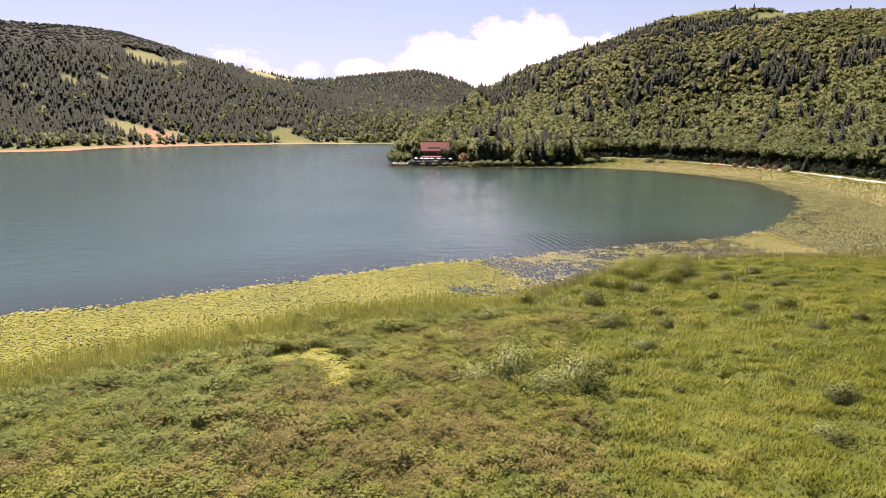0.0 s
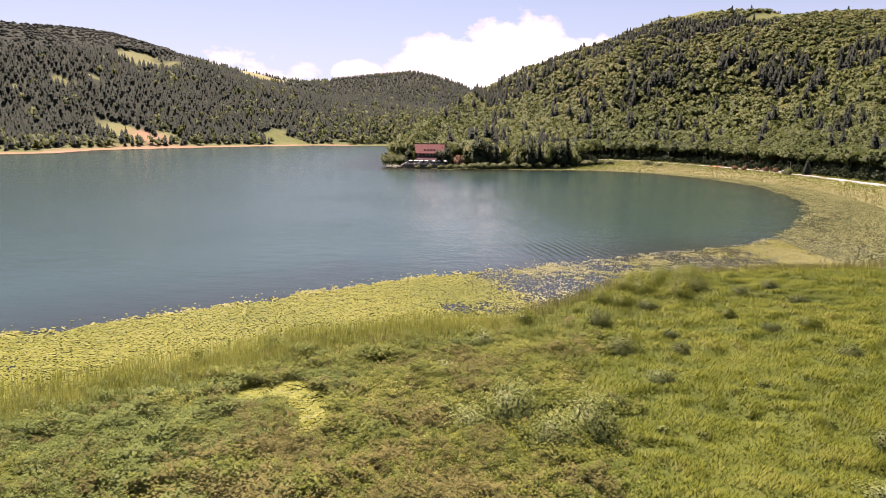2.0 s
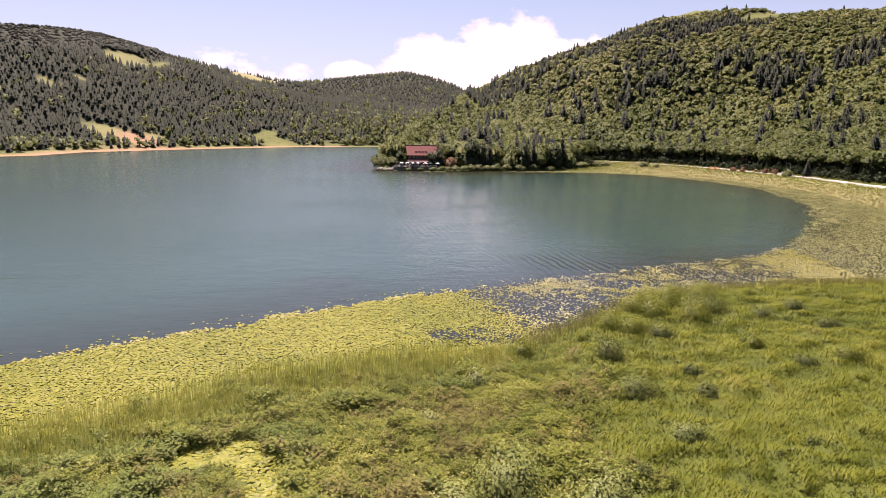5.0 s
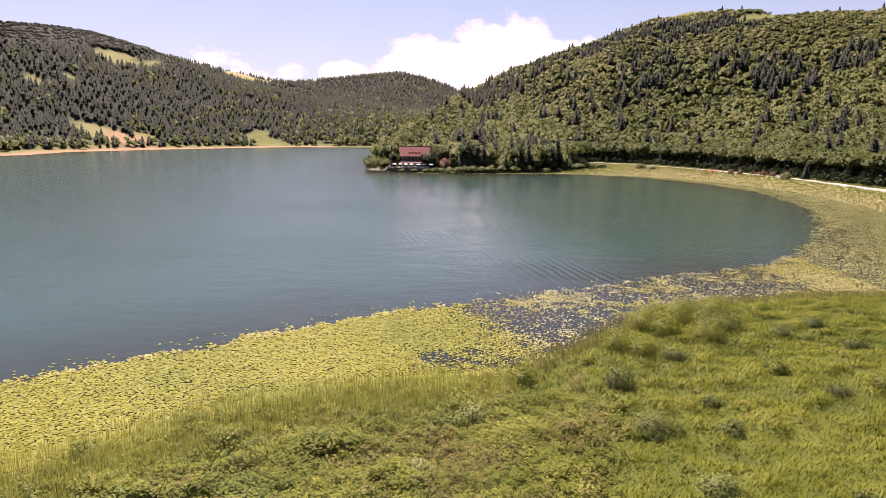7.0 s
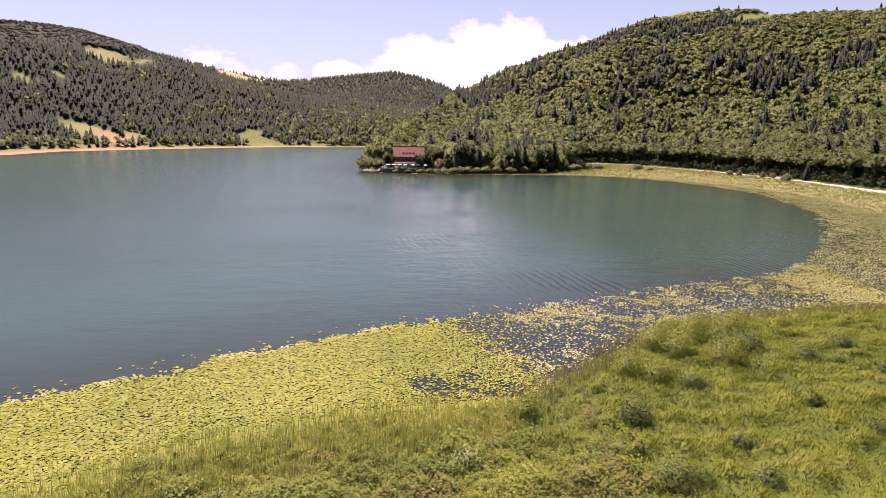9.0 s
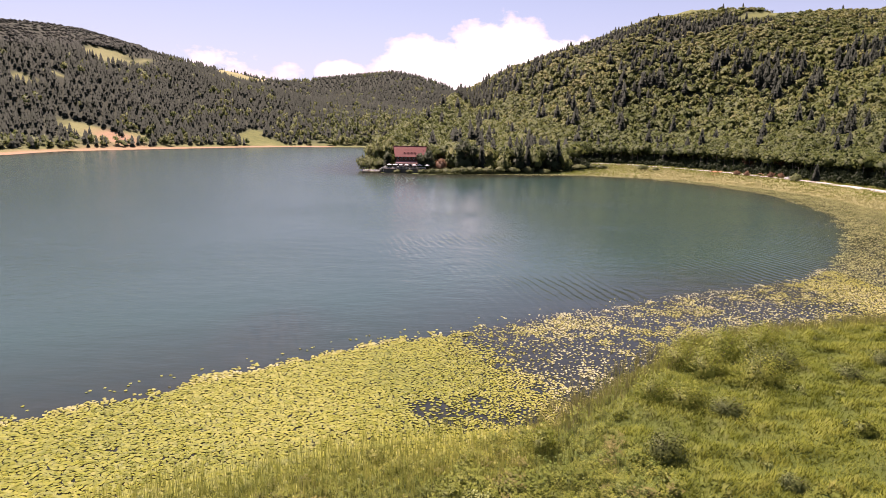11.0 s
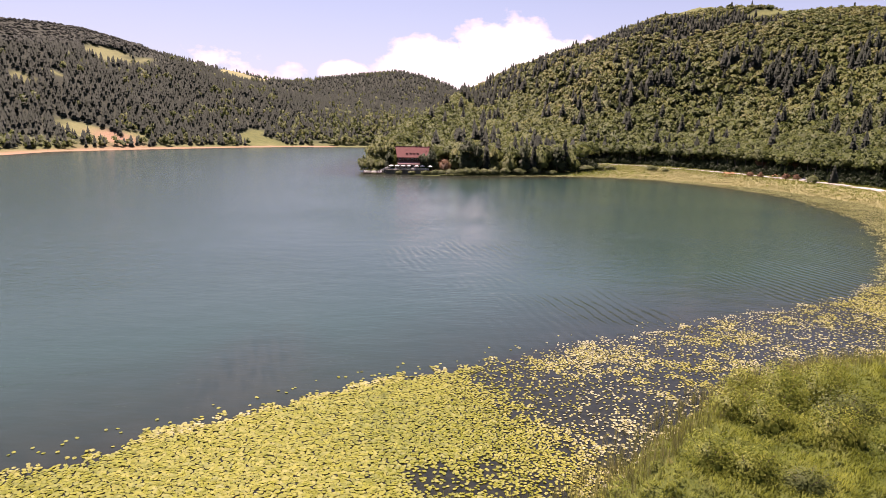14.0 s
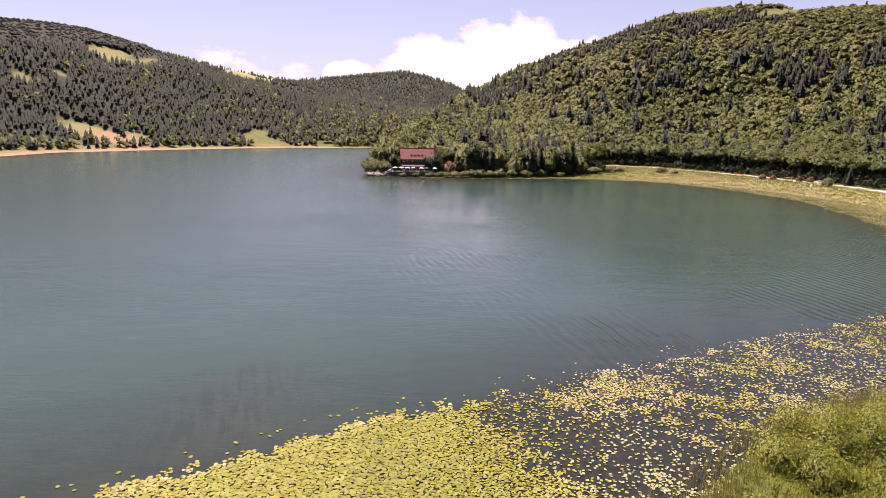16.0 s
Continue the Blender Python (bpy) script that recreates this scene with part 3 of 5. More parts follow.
    k = conif.sum()
    tall = (11 + 8 * rng.rand(k)) * (1 - 0.5 * smooth01(z[conif], 72, 115))
    scatter("conifer_wood", [spruce(r, 6, 6, 44) for _ in range(8)], height3(x[conif], y[conif], 0.5), tall * (1.0 + 0.35 * rng.rand(k)), tall, rng.rand(k) * 0.8, MAT_FIR,
            "dark firs standing in groups among the beeches", "forest", puff=(0.1, 0.45))
    # far side of the lake
    x, y = jitter_grid(-1150, -60, 430, 1350, 7.0)
    xb, yb = jitter_grid(-900, 200, 1350, 2080, 11.0)
    x, y = np.concatenate([x, xb]), np.concatenate([y, yb])
    az = np.degrees(np.arctan2(x, y))
    z = ground_height(x, y)
    shore = signed(x, y, LAKE)
    ok = (signed(x, y, FOOT) > 1) & (az > -46) & (shore > 18 + 14 * field(x, y, 60)) & (glade(x, y) < 0.25 + 0.75 * rng.rand(len(x)) ** 2)
    ok &= x > np.interp(y, [400, 700, 901, 1093, 1259, 1437, 1700], [-980, -860, -700, -670, -670, -640, -600])
    ok &= (rng.rand(len(x)) < 0.94) & (z > -1)
    ok &= ~((shore < 60) & (field(x, y, 33) > 0.62) & (rng.rand(len(x)) < 0.7))
    ok &= ~((x > -60) & (y < 1010))
    x, y = x[ok], y[ok]
    shore = signed(x, y, LAKE)
    pale_ = [broadleaf(r, 3, 1, 34, 0.16) for _ in range(8)]
    soft = (rng.rand(len(x)) < 0.03 + 0.16 * smooth01(field(x, y + 90, 70), 0.6, 0.8) + 0.55 * smooth01(x, -360, -140) * (1 - smooth01(ground_height(x, y), 25, 70))) | ((shore < 50) & (rng.rand(len(x)) < 0.4))
    soft &= (ground_height(x, y) < 100 + 0.09 * (y - 787)) | (x > -380)
    k = (~soft).sum()
    high = ground_height(x[~soft], y[~soft])
    # Low, very wide firs are added over the bald top to imitate cloud shadow.
    top = smooth01(high, 104 + 0.09 * (y[~soft] - 787), 128 + 0.10 * (y[~soft] - 787)) * (az[ok][~soft] < -22)
    thin = np.exp(-((az[ok][~soft] + 25.0) / 1.8) ** 2) * (high > 105)
    tall = (8 + 7 * rng.rand(k)) * (1 - np.maximum(0.78 * top, 0.6 * thin))
    scatter("conifer_wood", [spruce(r, 3, 4, 9) for _ in range(8)], height3(x[~soft], y[~soft], 0.5), tall * (1.05 + 0.4 * rng.rand(k)) * (1 + 4.5 * top), tall, rng.rand(k) * 0.8, MAT_FIR,
            "dense dark fir wood on the far mountainside, laid flat over its bald top as cloud shade", "forest", puff=(0.1, 0.32))
    k = soft.sum()
    tall = 7 + 5 * rng.rand(k)
    scatter("broadleaf_wood", pale_, height3(x[soft], y[soft], 0.6), tall * 0.95, tall, rng.rand(k) * 0.7, MAT_BEECH,
            "pale green broadleaf trees dotted through the far firs", "forest", puff=(0.3, 0.4))


plant_woods()

# ---- lily pads ----
MAT_PAD = leafy("lily_leaf", [(0.0, (0.16, 0.195, 0.02)), (0.45, (0.31, 0.315, 0.028)), (0.8, (0.41, 0.385, 0.085)), (1.0, (0.54, 0.52, 0.3))], 0.06, 0.2, 0.5, 0.6, 0.2)
MAT_PAD_DRY = leafy("withered_lily_leaf", [(0.0, (0.17, 0.185, 0.055)), (0.5, (0.35, 0.35, 0.11)), (1.0, (0.47, 0.45, 0.19))], 0.05, 0.15, 0.5, 0.6, 0.25)


def pad_shape(r, n=8):
    """A round floating leaf with a notch, its rim a little curled."""
    a = np.linspace(0.25, 2 * math.pi - 0.25, n)
    rr = 0.5 * (0.92 + 0.16 * r.rand(n))
    v = np.concatenate([[[0.04, 0, 0.0]], np.stack([np.cos(a) * rr, np.sin(a) * rr * 0.88, 0.14 * r.rand(n) - 0.02 + 0.22 * np.cos(a - r.rand() * 6.28) * rr], 1)])
    f = np.stack([np.zeros(n - 1, int), np.arange(1, n), np.arange(2, n + 1)], 1)
    return v, f


def cover(x, y):
    """How thick the leaves lie, 0 to 1."""
    d_in = -signed(x, y, PADS_OUT + PADS_BACK)
    d_out = np.maximum(d_in, 0)
    base = smooth01(d_in + 2.6 * (field(x, y, 1.1) - 0.5) + 1.8 * (field(x, y, 4.7) - 0.5), -0.6, 1.3) + 0.02
    patch = field(x, y, 4.3) * 0.45 + field(x + 70, y, 1.5) * 0.55
    thin = smooth01(x + 0.6 * (y - 95), 0, 9) * (1 - smooth01(x, 46, 64))
    thin = np.maximum(thin, 0.85 * smooth01(np.hypot((x - 1.5) / 6.5, (y - 86.0) / 4.2), 1.15, 0.6))
    island = np.exp(-(((x - 11.5) / 5.5) ** 2 + ((y - 110.5 - 0.45 * (x - 11)) / 2.2) ** 2))
    thin = np.clip(thin - 0.9 * island, 0, 1)
    thin = np.maximum(thin, smooth01(y, 120, 145) * 0.75)
    dense = np.where(patch > 0.14 + 0.44 * thin, 0.92, 0.66 - 0.4 * thin)
    return base * dense * (1 - 0.34 * thin)


def lay_pads():
    r = np.random.RandomState(8)
    step = 0.205
    x, y = jitter_grid(-72, 66, 44, 150, step)
    shore = signed(x, y, LAKE)
    ok = (signed(x, y, PADS_OUT + PADS_BACK) < 3) & (rng.rand(len(x)) < np.where(x < 6, 1 - smooth01(shore, 1.0, 9.5), shore < 0.8))
    x, y = x[ok], y[ok]
    ok = rng.rand(len(x)) < cover(x, y)
    px, py = jitter_grid(-24, -8, 32, 62, 0.21)
    sel = pool(px, py) > -0.1
    x, y, low = np.concatenate([x[ok], px[sel]]), np.concatenate([y[ok], py[sel]]), np.concatenate([np.zeros(ok.sum()), np.ones(sel.sum())])
    size = (0.26 + 0.14 * rng.rand(len(x))) * (1.0 - 0.24 * smooth01(x, -6, 8))
    z = np.maximum(ground_height(x, y) + 0.06, 0.012) + 0.05 * rng.rand(len(x))
    pos = np.stack([x, y, z], 1)
    shapes = [pad_shape(r, 6) for _ in range(16)]
    # Sky glare painted in: leaves get a paler tint at the outer rim and rightwards.
    rim = np.exp(-((signed(x, y, PADS_OUT + PADS_BACK) + 0.3) / 0.9) ** 2) * (1 - low)
    scatter("lily_pads", shapes, pos, size, size * (0.55 + 0.45 * np.maximum(smooth01(x, -8, 6), rim)), 0.6 * rim + 0.62 * rng.rand(len(x)) - 0.04 + 0.85 * smooth01(x, -2, 14) * (1 - 0.3 * smooth01(x, 34, 52)), MAT_PAD, "yellow-green water lily leaves floating thickly along the shore", "water lilies")
    x, y = jitter_grid(-6, 150, 116, 412, 0.41)
    ok = (signed(x, y, PADS_OUT + PADS_BACK) < 3) & (signed(x, y, LAKE) < 0.6) & ((x > 66) | (y > 160))
    x, y = x[ok], y[ok]
    ok = rng.rand(len(x)) < np.minimum(cover(x, y) * 1.4 + 0.5 * smooth01(-signed(x, y, PADS_OUT + PADS_BACK), 4, 18), 1)
    x, y = x[ok], y[ok]
    size = 0.34 + 0.22 * rng.rand(len(x))
    pos = np.stack([x, y, 0.015 + 0.06 * rng.rand(len(x))], 1)
    scatter("lily_pads", [pad_shape(r, 4) for _ in range(8)], pos, size, size * 0.8, 0.05 + rng.rand(len(x)) * 0.75, MAT_PAD_DRY,
            "dull yellow lily leaves filling the head of the bay", "water lilies")


# Pools among the herbs, where lily leaves lie: x, y, radius.
POOLS = [(-17.6, 55.9, 1.8), (-15.0, 56.4, 2.0), (-12.8, 54.4, 1.7), (-11.5, 51.6, 1.4), (-11.3, 49.6, 0.9), (-20.6, 36.0, 0.3), (-18.6, 39.4, 0.5)]


def pool(x, y):
    g = np.full(np.shape(x), -9.0)
    for a, b, r in POOLS:
        g = np.maximum(g, r - np.hypot(x - a, y - b) + 0.5 * (field(x * 7, y * 7, 5.0) - 0.5))
    return g


lay_pads()


# ---- meadow ----
def blades(r, n, spread, width, droop):
    """A tuft of bent blades, one metre high: each two triangles long."""
    parts = []
    for _ in range(n):
        a, b = r.rand() * 6.28, r.rand() * 6.28
        base = np.array([math.cos(a), math.sin(a), 0]) * spread * r.rand() ** 0.5
        out = np.array([math.cos(b), math.sin(b), 0])
        side = np.array([-out[1], out[0], 0]) * width
        h = 0.65 + 0.35 * r.rand()
        tip = base + out * droop * (0.8 + 0.4 * r.rand()) + np.array([0, 0, h])
        v = np.array([base - side, base + side, tip + side * 0.35, tip - side * 0.35])
        parts.append((v, np.array([[0, 1, 2], [0, 2, 3]])))
    return join(parts)


def leaves(r, n, size):
    """A low leafy plant, one metre high and wide: small leaves on all sides of a dome."""
    parts = []
    for _ in range(n):
        d = r.normal(size=3)
        d[2] = abs(d[2]) * 0.9 + 0.1
        d /= np.linalg.norm(d)
        c = d * np.array([0.5, 0.5, 0.85]) * (0.55 + 0.45 * r.rand())
        u = np.cross(d, r.normal(size=3))
        u /= np.linalg.norm(u)
        w = np.cross(d, u) * 0.6 + d * 0.35
        s = size * (0.6 + 0.8 * r.rand())
        v = np.array([c - u * s * 0.5, c - w * s * 0.35, c + u * s * 0.5, c + w * s * 0.5])
        parts.append((v, np.array([[0, 1, 2], [0, 2, 3]])))
    return join(parts)


def tuft(r, n, width):
    """A soft tuft, one metre high and wide: single tapering blades arching out all round."""
    v = np.zeros((n, 3, 3))
    for k in range(n):
        a = k * 2.4 + r.rand()
        out = np.array([math.cos(a), math.sin(a), 0.0])
        side = np.array([-out[1], out[0], 0.0]) * width
        base = np.array([r.rand() - 0.5, r.rand() - 0.5, 0.0]) * 0.7
        v[k] = base + side, base - side, base + out * (0.1 + 0.4 * r.rand()) + np.array([0, 0, 0.45 + 0.55 * r.rand()])
    return v.reshape(-1, 3), np.arange(n * 3).reshape(-1, 3)


def leaflets(r, n, size):
    """A leafy herb, one metre high and wide: pointed leaves standing off several upright shoots."""
    v = np.zeros((n, 3, 3))
    shoots = [(0.36 * math.cos(k * 2.4) * (k / 6) ** 0.5, 0.36 * math.sin(k * 2.4) * (k / 6) ** 0.5, 0.65 + 0.35 * r.rand()) for k in range(7)]
    for k in range(n):
        sx, sy, sh = shoots[k % 7]
        h = sh * (0.25 + 0.75 * (k // 7 + r.rand()) / max(n // 7, 1))
        a = r.rand() * 6.28
        out = np.array([math.cos(a), math.sin(a), 0.25 + 0.5 * r.rand()])
        side = np.array([-out[1], out[0], 0.5 * r.normal()]) * size * (0.24 + 0.16 * r.rand())
        base = np.array([sx, sy, min(h, sh)]) + out * 0.02
        mid = base + out * size * 0.35
        v[k] = mid + side, mid - side, base + out * size * (0.8 + 0.6 * r.rand()) * np.array([1, 1, 0.6])
    return v.reshape(-1, 3), np.arange(n * 3).reshape(-1, 3)


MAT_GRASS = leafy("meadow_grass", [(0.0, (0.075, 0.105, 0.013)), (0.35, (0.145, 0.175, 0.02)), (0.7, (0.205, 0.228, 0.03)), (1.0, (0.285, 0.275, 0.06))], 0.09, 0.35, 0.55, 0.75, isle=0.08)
MAT_REED = leafy("reed_leaf", [(0.0, (0.15, 0.18, 0.04)), (0.5, (0.34, 0.36, 0.08)), (1.0, (0.6, 0.57, 0.17))], 0.1, 0.4, 0.5, isle=0.3)
MAT_FORB = leafy("marsh_herb_leaf", [(0.0, (0.075, 0.105, 0.016)), (0.45, (0.175, 0.21, 0.03)), (0.8, (0.28, 0.295, 0.05)), (1.0, (0.42, 0.41, 0.11))], 0.12, 0.35, 0.5, isle=0.34)
MAT_MINT = leafy("marsh_mint_leaf", [(0.0, (0.065, 0.1, 0.018)), (0.45, (0.15, 0.2, 0.035)), (1.0, (0.27, 0.31, 0.085))], 0.12, 0.3, 0.5, isle=0.32)
MAT_BROWN = leafy("marsh_herb_brown", [(0.0, (0.08, 0.082, 0.022)), (0.5, (0.168, 0.152, 0.042)), (1.0, (0.27, 0.225, 0.075))], 0.15, 0.2, 0.7, isle=0.35)
MAT_SEDGE = leafy("dry_sedge", [(0.0, (0.19, 0.19, 0.07)), (0.5, (0.33, 0.31, 0.125)), (1.0, (0.46, 0.41, 0.21))], 0.04, 0.25, 0.6)


def herb_side(x, y):
    """1 on the tall, herby side of the meadow, 0 on the open grass."""
    edge = 8 + 0.10 * (y - 35) + 7 * (field(x, y, 9) - 0.5)
    return 1 - smooth01(x, edge - 3, edge + 3)


def grow_meadow():
    r = np.random.RandomState(21)
    x, y = jitter_grid(-75, 100, 22, 122, 0.34)
    shore = signed(x, y, LAKE)
    ok = (shore > -4.5) & (pool(x, y) < 0) & (pool(x, y + 0.8) < 0) & (np.abs(np.degrees(np.arctan2(x, y + 4))) < 41)
    x, y, shore = x[ok], y[ok], shore[ok]
    side = herb_side(x, y)
    reedy = (1 - smooth01(shore, 3 + 6 * field(x, y, 8), 10 + 6 * field(x, y, 8))) * (1 - smooth01(x, 4, 14)) * 0.62
    rim = (1 - smooth01(shore, 0.5, 4.5))
    u = rng.rand(len(x))
    reed = (u < np.maximum(reedy, rim * 0.8)) & (rng.rand(len(x)) < np.where(x < 6, smooth01(shore, -2.0, 10.0) * 0.7, smooth01(shore, -2.5, 3.0)))
    herb = ~reed & (shore > 0.5) & (rng.rand(len(x)) < side * 0.9 * np.where(x < 4, smooth01(shore + 4 * (field(x, y, 4.0) - 0.5), 1.5, 9), smooth01(shore, 0, 6)))
    herb |= np.hypot((x - 11.8) / 2.2, (y - 54.3) / 1.6) < 1
    grass = ~reed & ~herb & (shore > 0) & (rng.rand(len(x)) > side * 0.92 * smooth01(shore, 0, 6)) & (rng.rand(len(x)) < np.where(x < 6, smooth01(shore, 1, 8), 1))
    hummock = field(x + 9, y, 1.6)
    k = grass.sum()
    tall = 0.26 + 0.24 * hummock[grass] ** 1.5 + 0.10 * rng.rand(k) ** 2
    # Highlights on hummock tops and dark streaks between them are painted into the tint.
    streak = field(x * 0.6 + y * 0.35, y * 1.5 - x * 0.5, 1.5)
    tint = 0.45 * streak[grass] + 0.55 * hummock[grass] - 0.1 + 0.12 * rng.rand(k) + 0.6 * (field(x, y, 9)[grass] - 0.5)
    gx, gy = x[grass], y[grass]
    fall = [(ground_height(gx + a, gy + b) - ground_height(gx - a, gy - b)) * 3.0 for a, b in ((0.4, 0), (0, 0.4))]
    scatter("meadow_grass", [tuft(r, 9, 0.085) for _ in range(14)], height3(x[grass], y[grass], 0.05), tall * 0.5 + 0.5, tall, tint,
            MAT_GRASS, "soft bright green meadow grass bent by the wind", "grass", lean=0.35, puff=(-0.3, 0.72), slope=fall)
    ex, ey = jitter_grid(-62, 10, 36, 92, 0.27)
    es = signed(ex, ey, LAKE)
    em = (es > -4) & (es < 14) & (pool(ex, ey) < 0.2) & (rng.rand(len(ex)) < smooth01(es + 3 * (field(ex, ey, 3.0) - 0.5), -3.5, 7) * (1 - smooth01(es, 5, 12)) * (1 - smooth01(ex, 3, 10)) * 0.9)
    x, y, shore = np.concatenate([x, ex[em]]), np.concatenate([y, ey[em]]), np.concatenate([shore, es[em]])
    reed = np.concatenate([reed, np.ones(em.sum(), bool)])
    herb = np.concatenate([herb, np.zeros(em.sum(), bool)])
    k = reed.sum()
    tall = 0.7 + 0.6 * rng.rand(k) + 0.25 * smooth01(-x[reed], -6, 2)
    scatter("reeds", [blades(r, 4, 0.34, 0.022, 0.13) for _ in range(10)], height3(x[reed], y[reed], 0.1), 0.55 + 0.35 * rng.rand(k), tall, rng.rand(k),
            MAT_REED, "grey-green reeds standing along the marshy shore", "reeds")
    # taller, drier fringe along the side of the bay
    fx, fy = jitter_grid(6, 96, 80, 130, 0.42)
    fs = signed(fx, fy, LAKE)
    fm = (fs > -3.2) & (fs < 2.4) & (rng.rand(len(fx)) < 0.65 * smooth01(fs, -3.2, -0.4) * (0.2 + field(fx, fy, 4.0)))
    k = fm.sum()
    scatter("reeds", [blades(r, 7, 0.25, 0.026, 0.25) for _ in range(8)], height3(fx[fm], fy[fm], 0.1), 0.7 + 0.4 * rng.rand(k), 0.8 + 0.7 * rng.rand(k), rng.rand(k) * 0.9,
            MAT_SEDGE, "thin grey-brown reeds fringing the bank", "reeds")
    xs, ys = x[herb], y[herb]
    rust = np.zeros(len(xs))
    for a, b, ra, rb in ((-13, 45, 6, 3.5), (-11, 37, 9, 6), (-3, 39, 9, 8), (6, 37.5, 6, 5.5), (-3, 50, 5, 4), (12.5, 57, 4, 3), (0, 64, 5, 3), (-28, 34, 4, 3), (3, 57.5, 4, 2.5), (9, 68, 3, 3)):
        rust = np.maximum(rust, 1.5 - np.hypot((xs - a) / ra, (ys - b) / rb))
    brown = rust + 1.6 * (field(xs, ys + 5, 2.6) - 0.5) + 1.5 * (rng.rand(len(xs)) - 0.5) > 0.75
    shapes = [leaflets(r, 42, 0.22) for _ in range(14)]
    mint = ~brown & (np.clip(1.5 - np.hypot((xs + 27) / 13, (ys - 45) / 10), 0, 1) + 1.4 * (field(xs, ys + 31, 3.0) - 0.5) + 0.5 * (rng.rand(len(xs)) - 0.5) > 0.5)
    for m, mat, nm, lab in ((mint, MAT_MINT, "marsh_herbs", "grey-green leafy marsh herbs growing thickly"), (~brown & ~mint, MAT_FORB, "marsh_herbs", "knee-high green marsh herbs in dense clumps"),
                            (brown, MAT_BROWN, "marsh_herbs", "reddish brown withering marsh herbs in drifts")):
        k = m.sum()
        s = 0.55 + 0.55 * rng.rand(k) ** 2.5 + 0.35 * smooth01(field(xs[m] + 3, ys[m], 3.4), 0.55, 0.8) + 0.22 * (pool(xs[m], ys[m] - 1.2) > -0.6)
        scatter(nm, shapes, height3(xs[m], ys[m], 0.05), s, s * (0.62 + 0.42 * rng.rand(k)), rng.rand(k) * 0.6 + 0.4 * field(xs[m], ys[m], 1.9), mat, lab, "herbs", puff=(0.0, 0.45))
    # thinner grass over the rest of the flat land
    gx, gy = jitter_grid(-110, 150, -40, 122, 2.8)
    gs = signed(gx, gy, LAKE)
    gm = (gs > 1) & ~((gy > 23) & (np.abs(np.degrees(np.arctan2(gx, gy + 4))) < 40.5) & (gx > -74) & (gx < 99))
    k = gm.sum()
    scatter("meadow_grass", [tuft(r, 26, 0.022) for _ in range(8)], height3(gx[gm], gy[gm], 0.03), 2.8 + 0.8 * rng.rand(k), 0.35 + 0.3 * rng.rand(k),
            rng.rand(k) * 0.8, MAT_GRASS, "soft green meadow grass behind the marsh", "grass")
    # dry sedge between the head of the bay and the road
    x, y = jitter_grid(60, 200, 118, 520, 1.6)
    shore, foot = signed(x, y, LAKE), signed(x, y, FOOT)
    ok = (shore > -1) & (foot < -3) & (seg_dist(x, y, ROAD, False)[0] > 4.0)
    x, y, foot = x[ok], y[ok], foot[ok]
    green = rng.rand(len(x)) < smooth01(foot, -55, -20) * 0.8
    for m, mat, lab in ((~green, MAT_SEDGE, "dry straw-coloured sedge over the marsh"), (green, MAT_GRASS, "green verge of tall grass beside the road")):
        k = m.sum()
        tall = 0.5 + 0.5 * rng.rand(k)
        scatter("sedge", [blades(r, 7, 0.35, 0.06, 0.5) for _ in range(8)], height3(x[m], y[m], 0.05), 1.6 + 0.6 * rng.rand(k), tall, rng.rand(k) * 0.8, mat, lab, "grass")


grow_meadow()


# ---- small building blocks ----
def box(bm, x0, x1, y0, y1, z0, z1, bevel=0.0):
    r = bmesh.ops.create_cube(bm, size=1.0, matrix=Matrix.Translation(((x0 + x1) / 2, (y0 + y1) / 2, (z0 + z1) / 2)) @ Matrix.Diagonal((x1 - x0, y1 - y0, z1 - z0, 1)))
    if bevel:
        es = list({e for v in r["verts"] for e in v.link_edges})
        bmesh.ops.bevel(bm, geom=es, offset=bevel, segments=1, affect="EDGES")


def tube(bm, a, b, r0, r1=None, n=8):
    a, b = Vector(a), Vector(b)
    d = b - a
    m = Matrix.Translation((a + b) / 2) @ d.to_track_quat("Z", "Y").to_matrix().to_4x4()
    bmesh.ops.create_cone(bm, cap_ends=True, segments=n, radius1=r0, radius2=r0 if r1 is None else r1, depth=d.length, matrix=m)


def slab(bm, pts, thick):
    """A plate through the given corners, thickened downwards."""
    top = [bm.verts.new(p) for p in pts]
    low = [bm.verts.new((p[0], p[1], p[2] - thick)) for p in pts]
    bm.faces.new(top)
    bm.faces.new(low[::-1])
    n = len(pts)
    for i in range(n):
        bm.faces.new((top[i], low[i], low[(i + 1) % n], top[(i + 1) % n]))


def part(name, bm, mat, parent, label=""):
    """Links a bmesh as one mesh under a thing or a part."""
    bmesh.ops.recalc_face_normals(bm, faces=bm.faces)
    me = bpy.data.meshes.new(name)
    bm.to_mesh(me)
    bm.free()
    me.materials.append(mat)
    ob = new(name, me)
    ob.parent = parent
    return tagged(ob, label)


def thing(name, x, y, z, label, category, group="", yaw=0.0):
    ob = new(name)
    ob.matrix_basis = pose(x, y, z, 0, 0, yaw)
    return tagged(ob, label, category, group)


def ground_at(x, y):
    return float(ground_height(np.array([x]), np.array([y]))[0])


def link_np(name, vf, mat, parent, tint, label=""):
    d = vf[0] - vf[0].mean(0) * np.array([1, 1, 0.6])
    d = d / np.maximum(np.linalg.norm(d, axis=1, keepdims=True), 0.05) * 0.55 + np.array([0, 0, 0.45])
    ob = new(name, np_mesh(name, vf[0], vf[1], mat, tint, False, d / np.maximum(np.linalg.norm(d, axis=1, keepdims=True), 1e-3)))
    ob.parent = parent
    return tagged(ob, label)


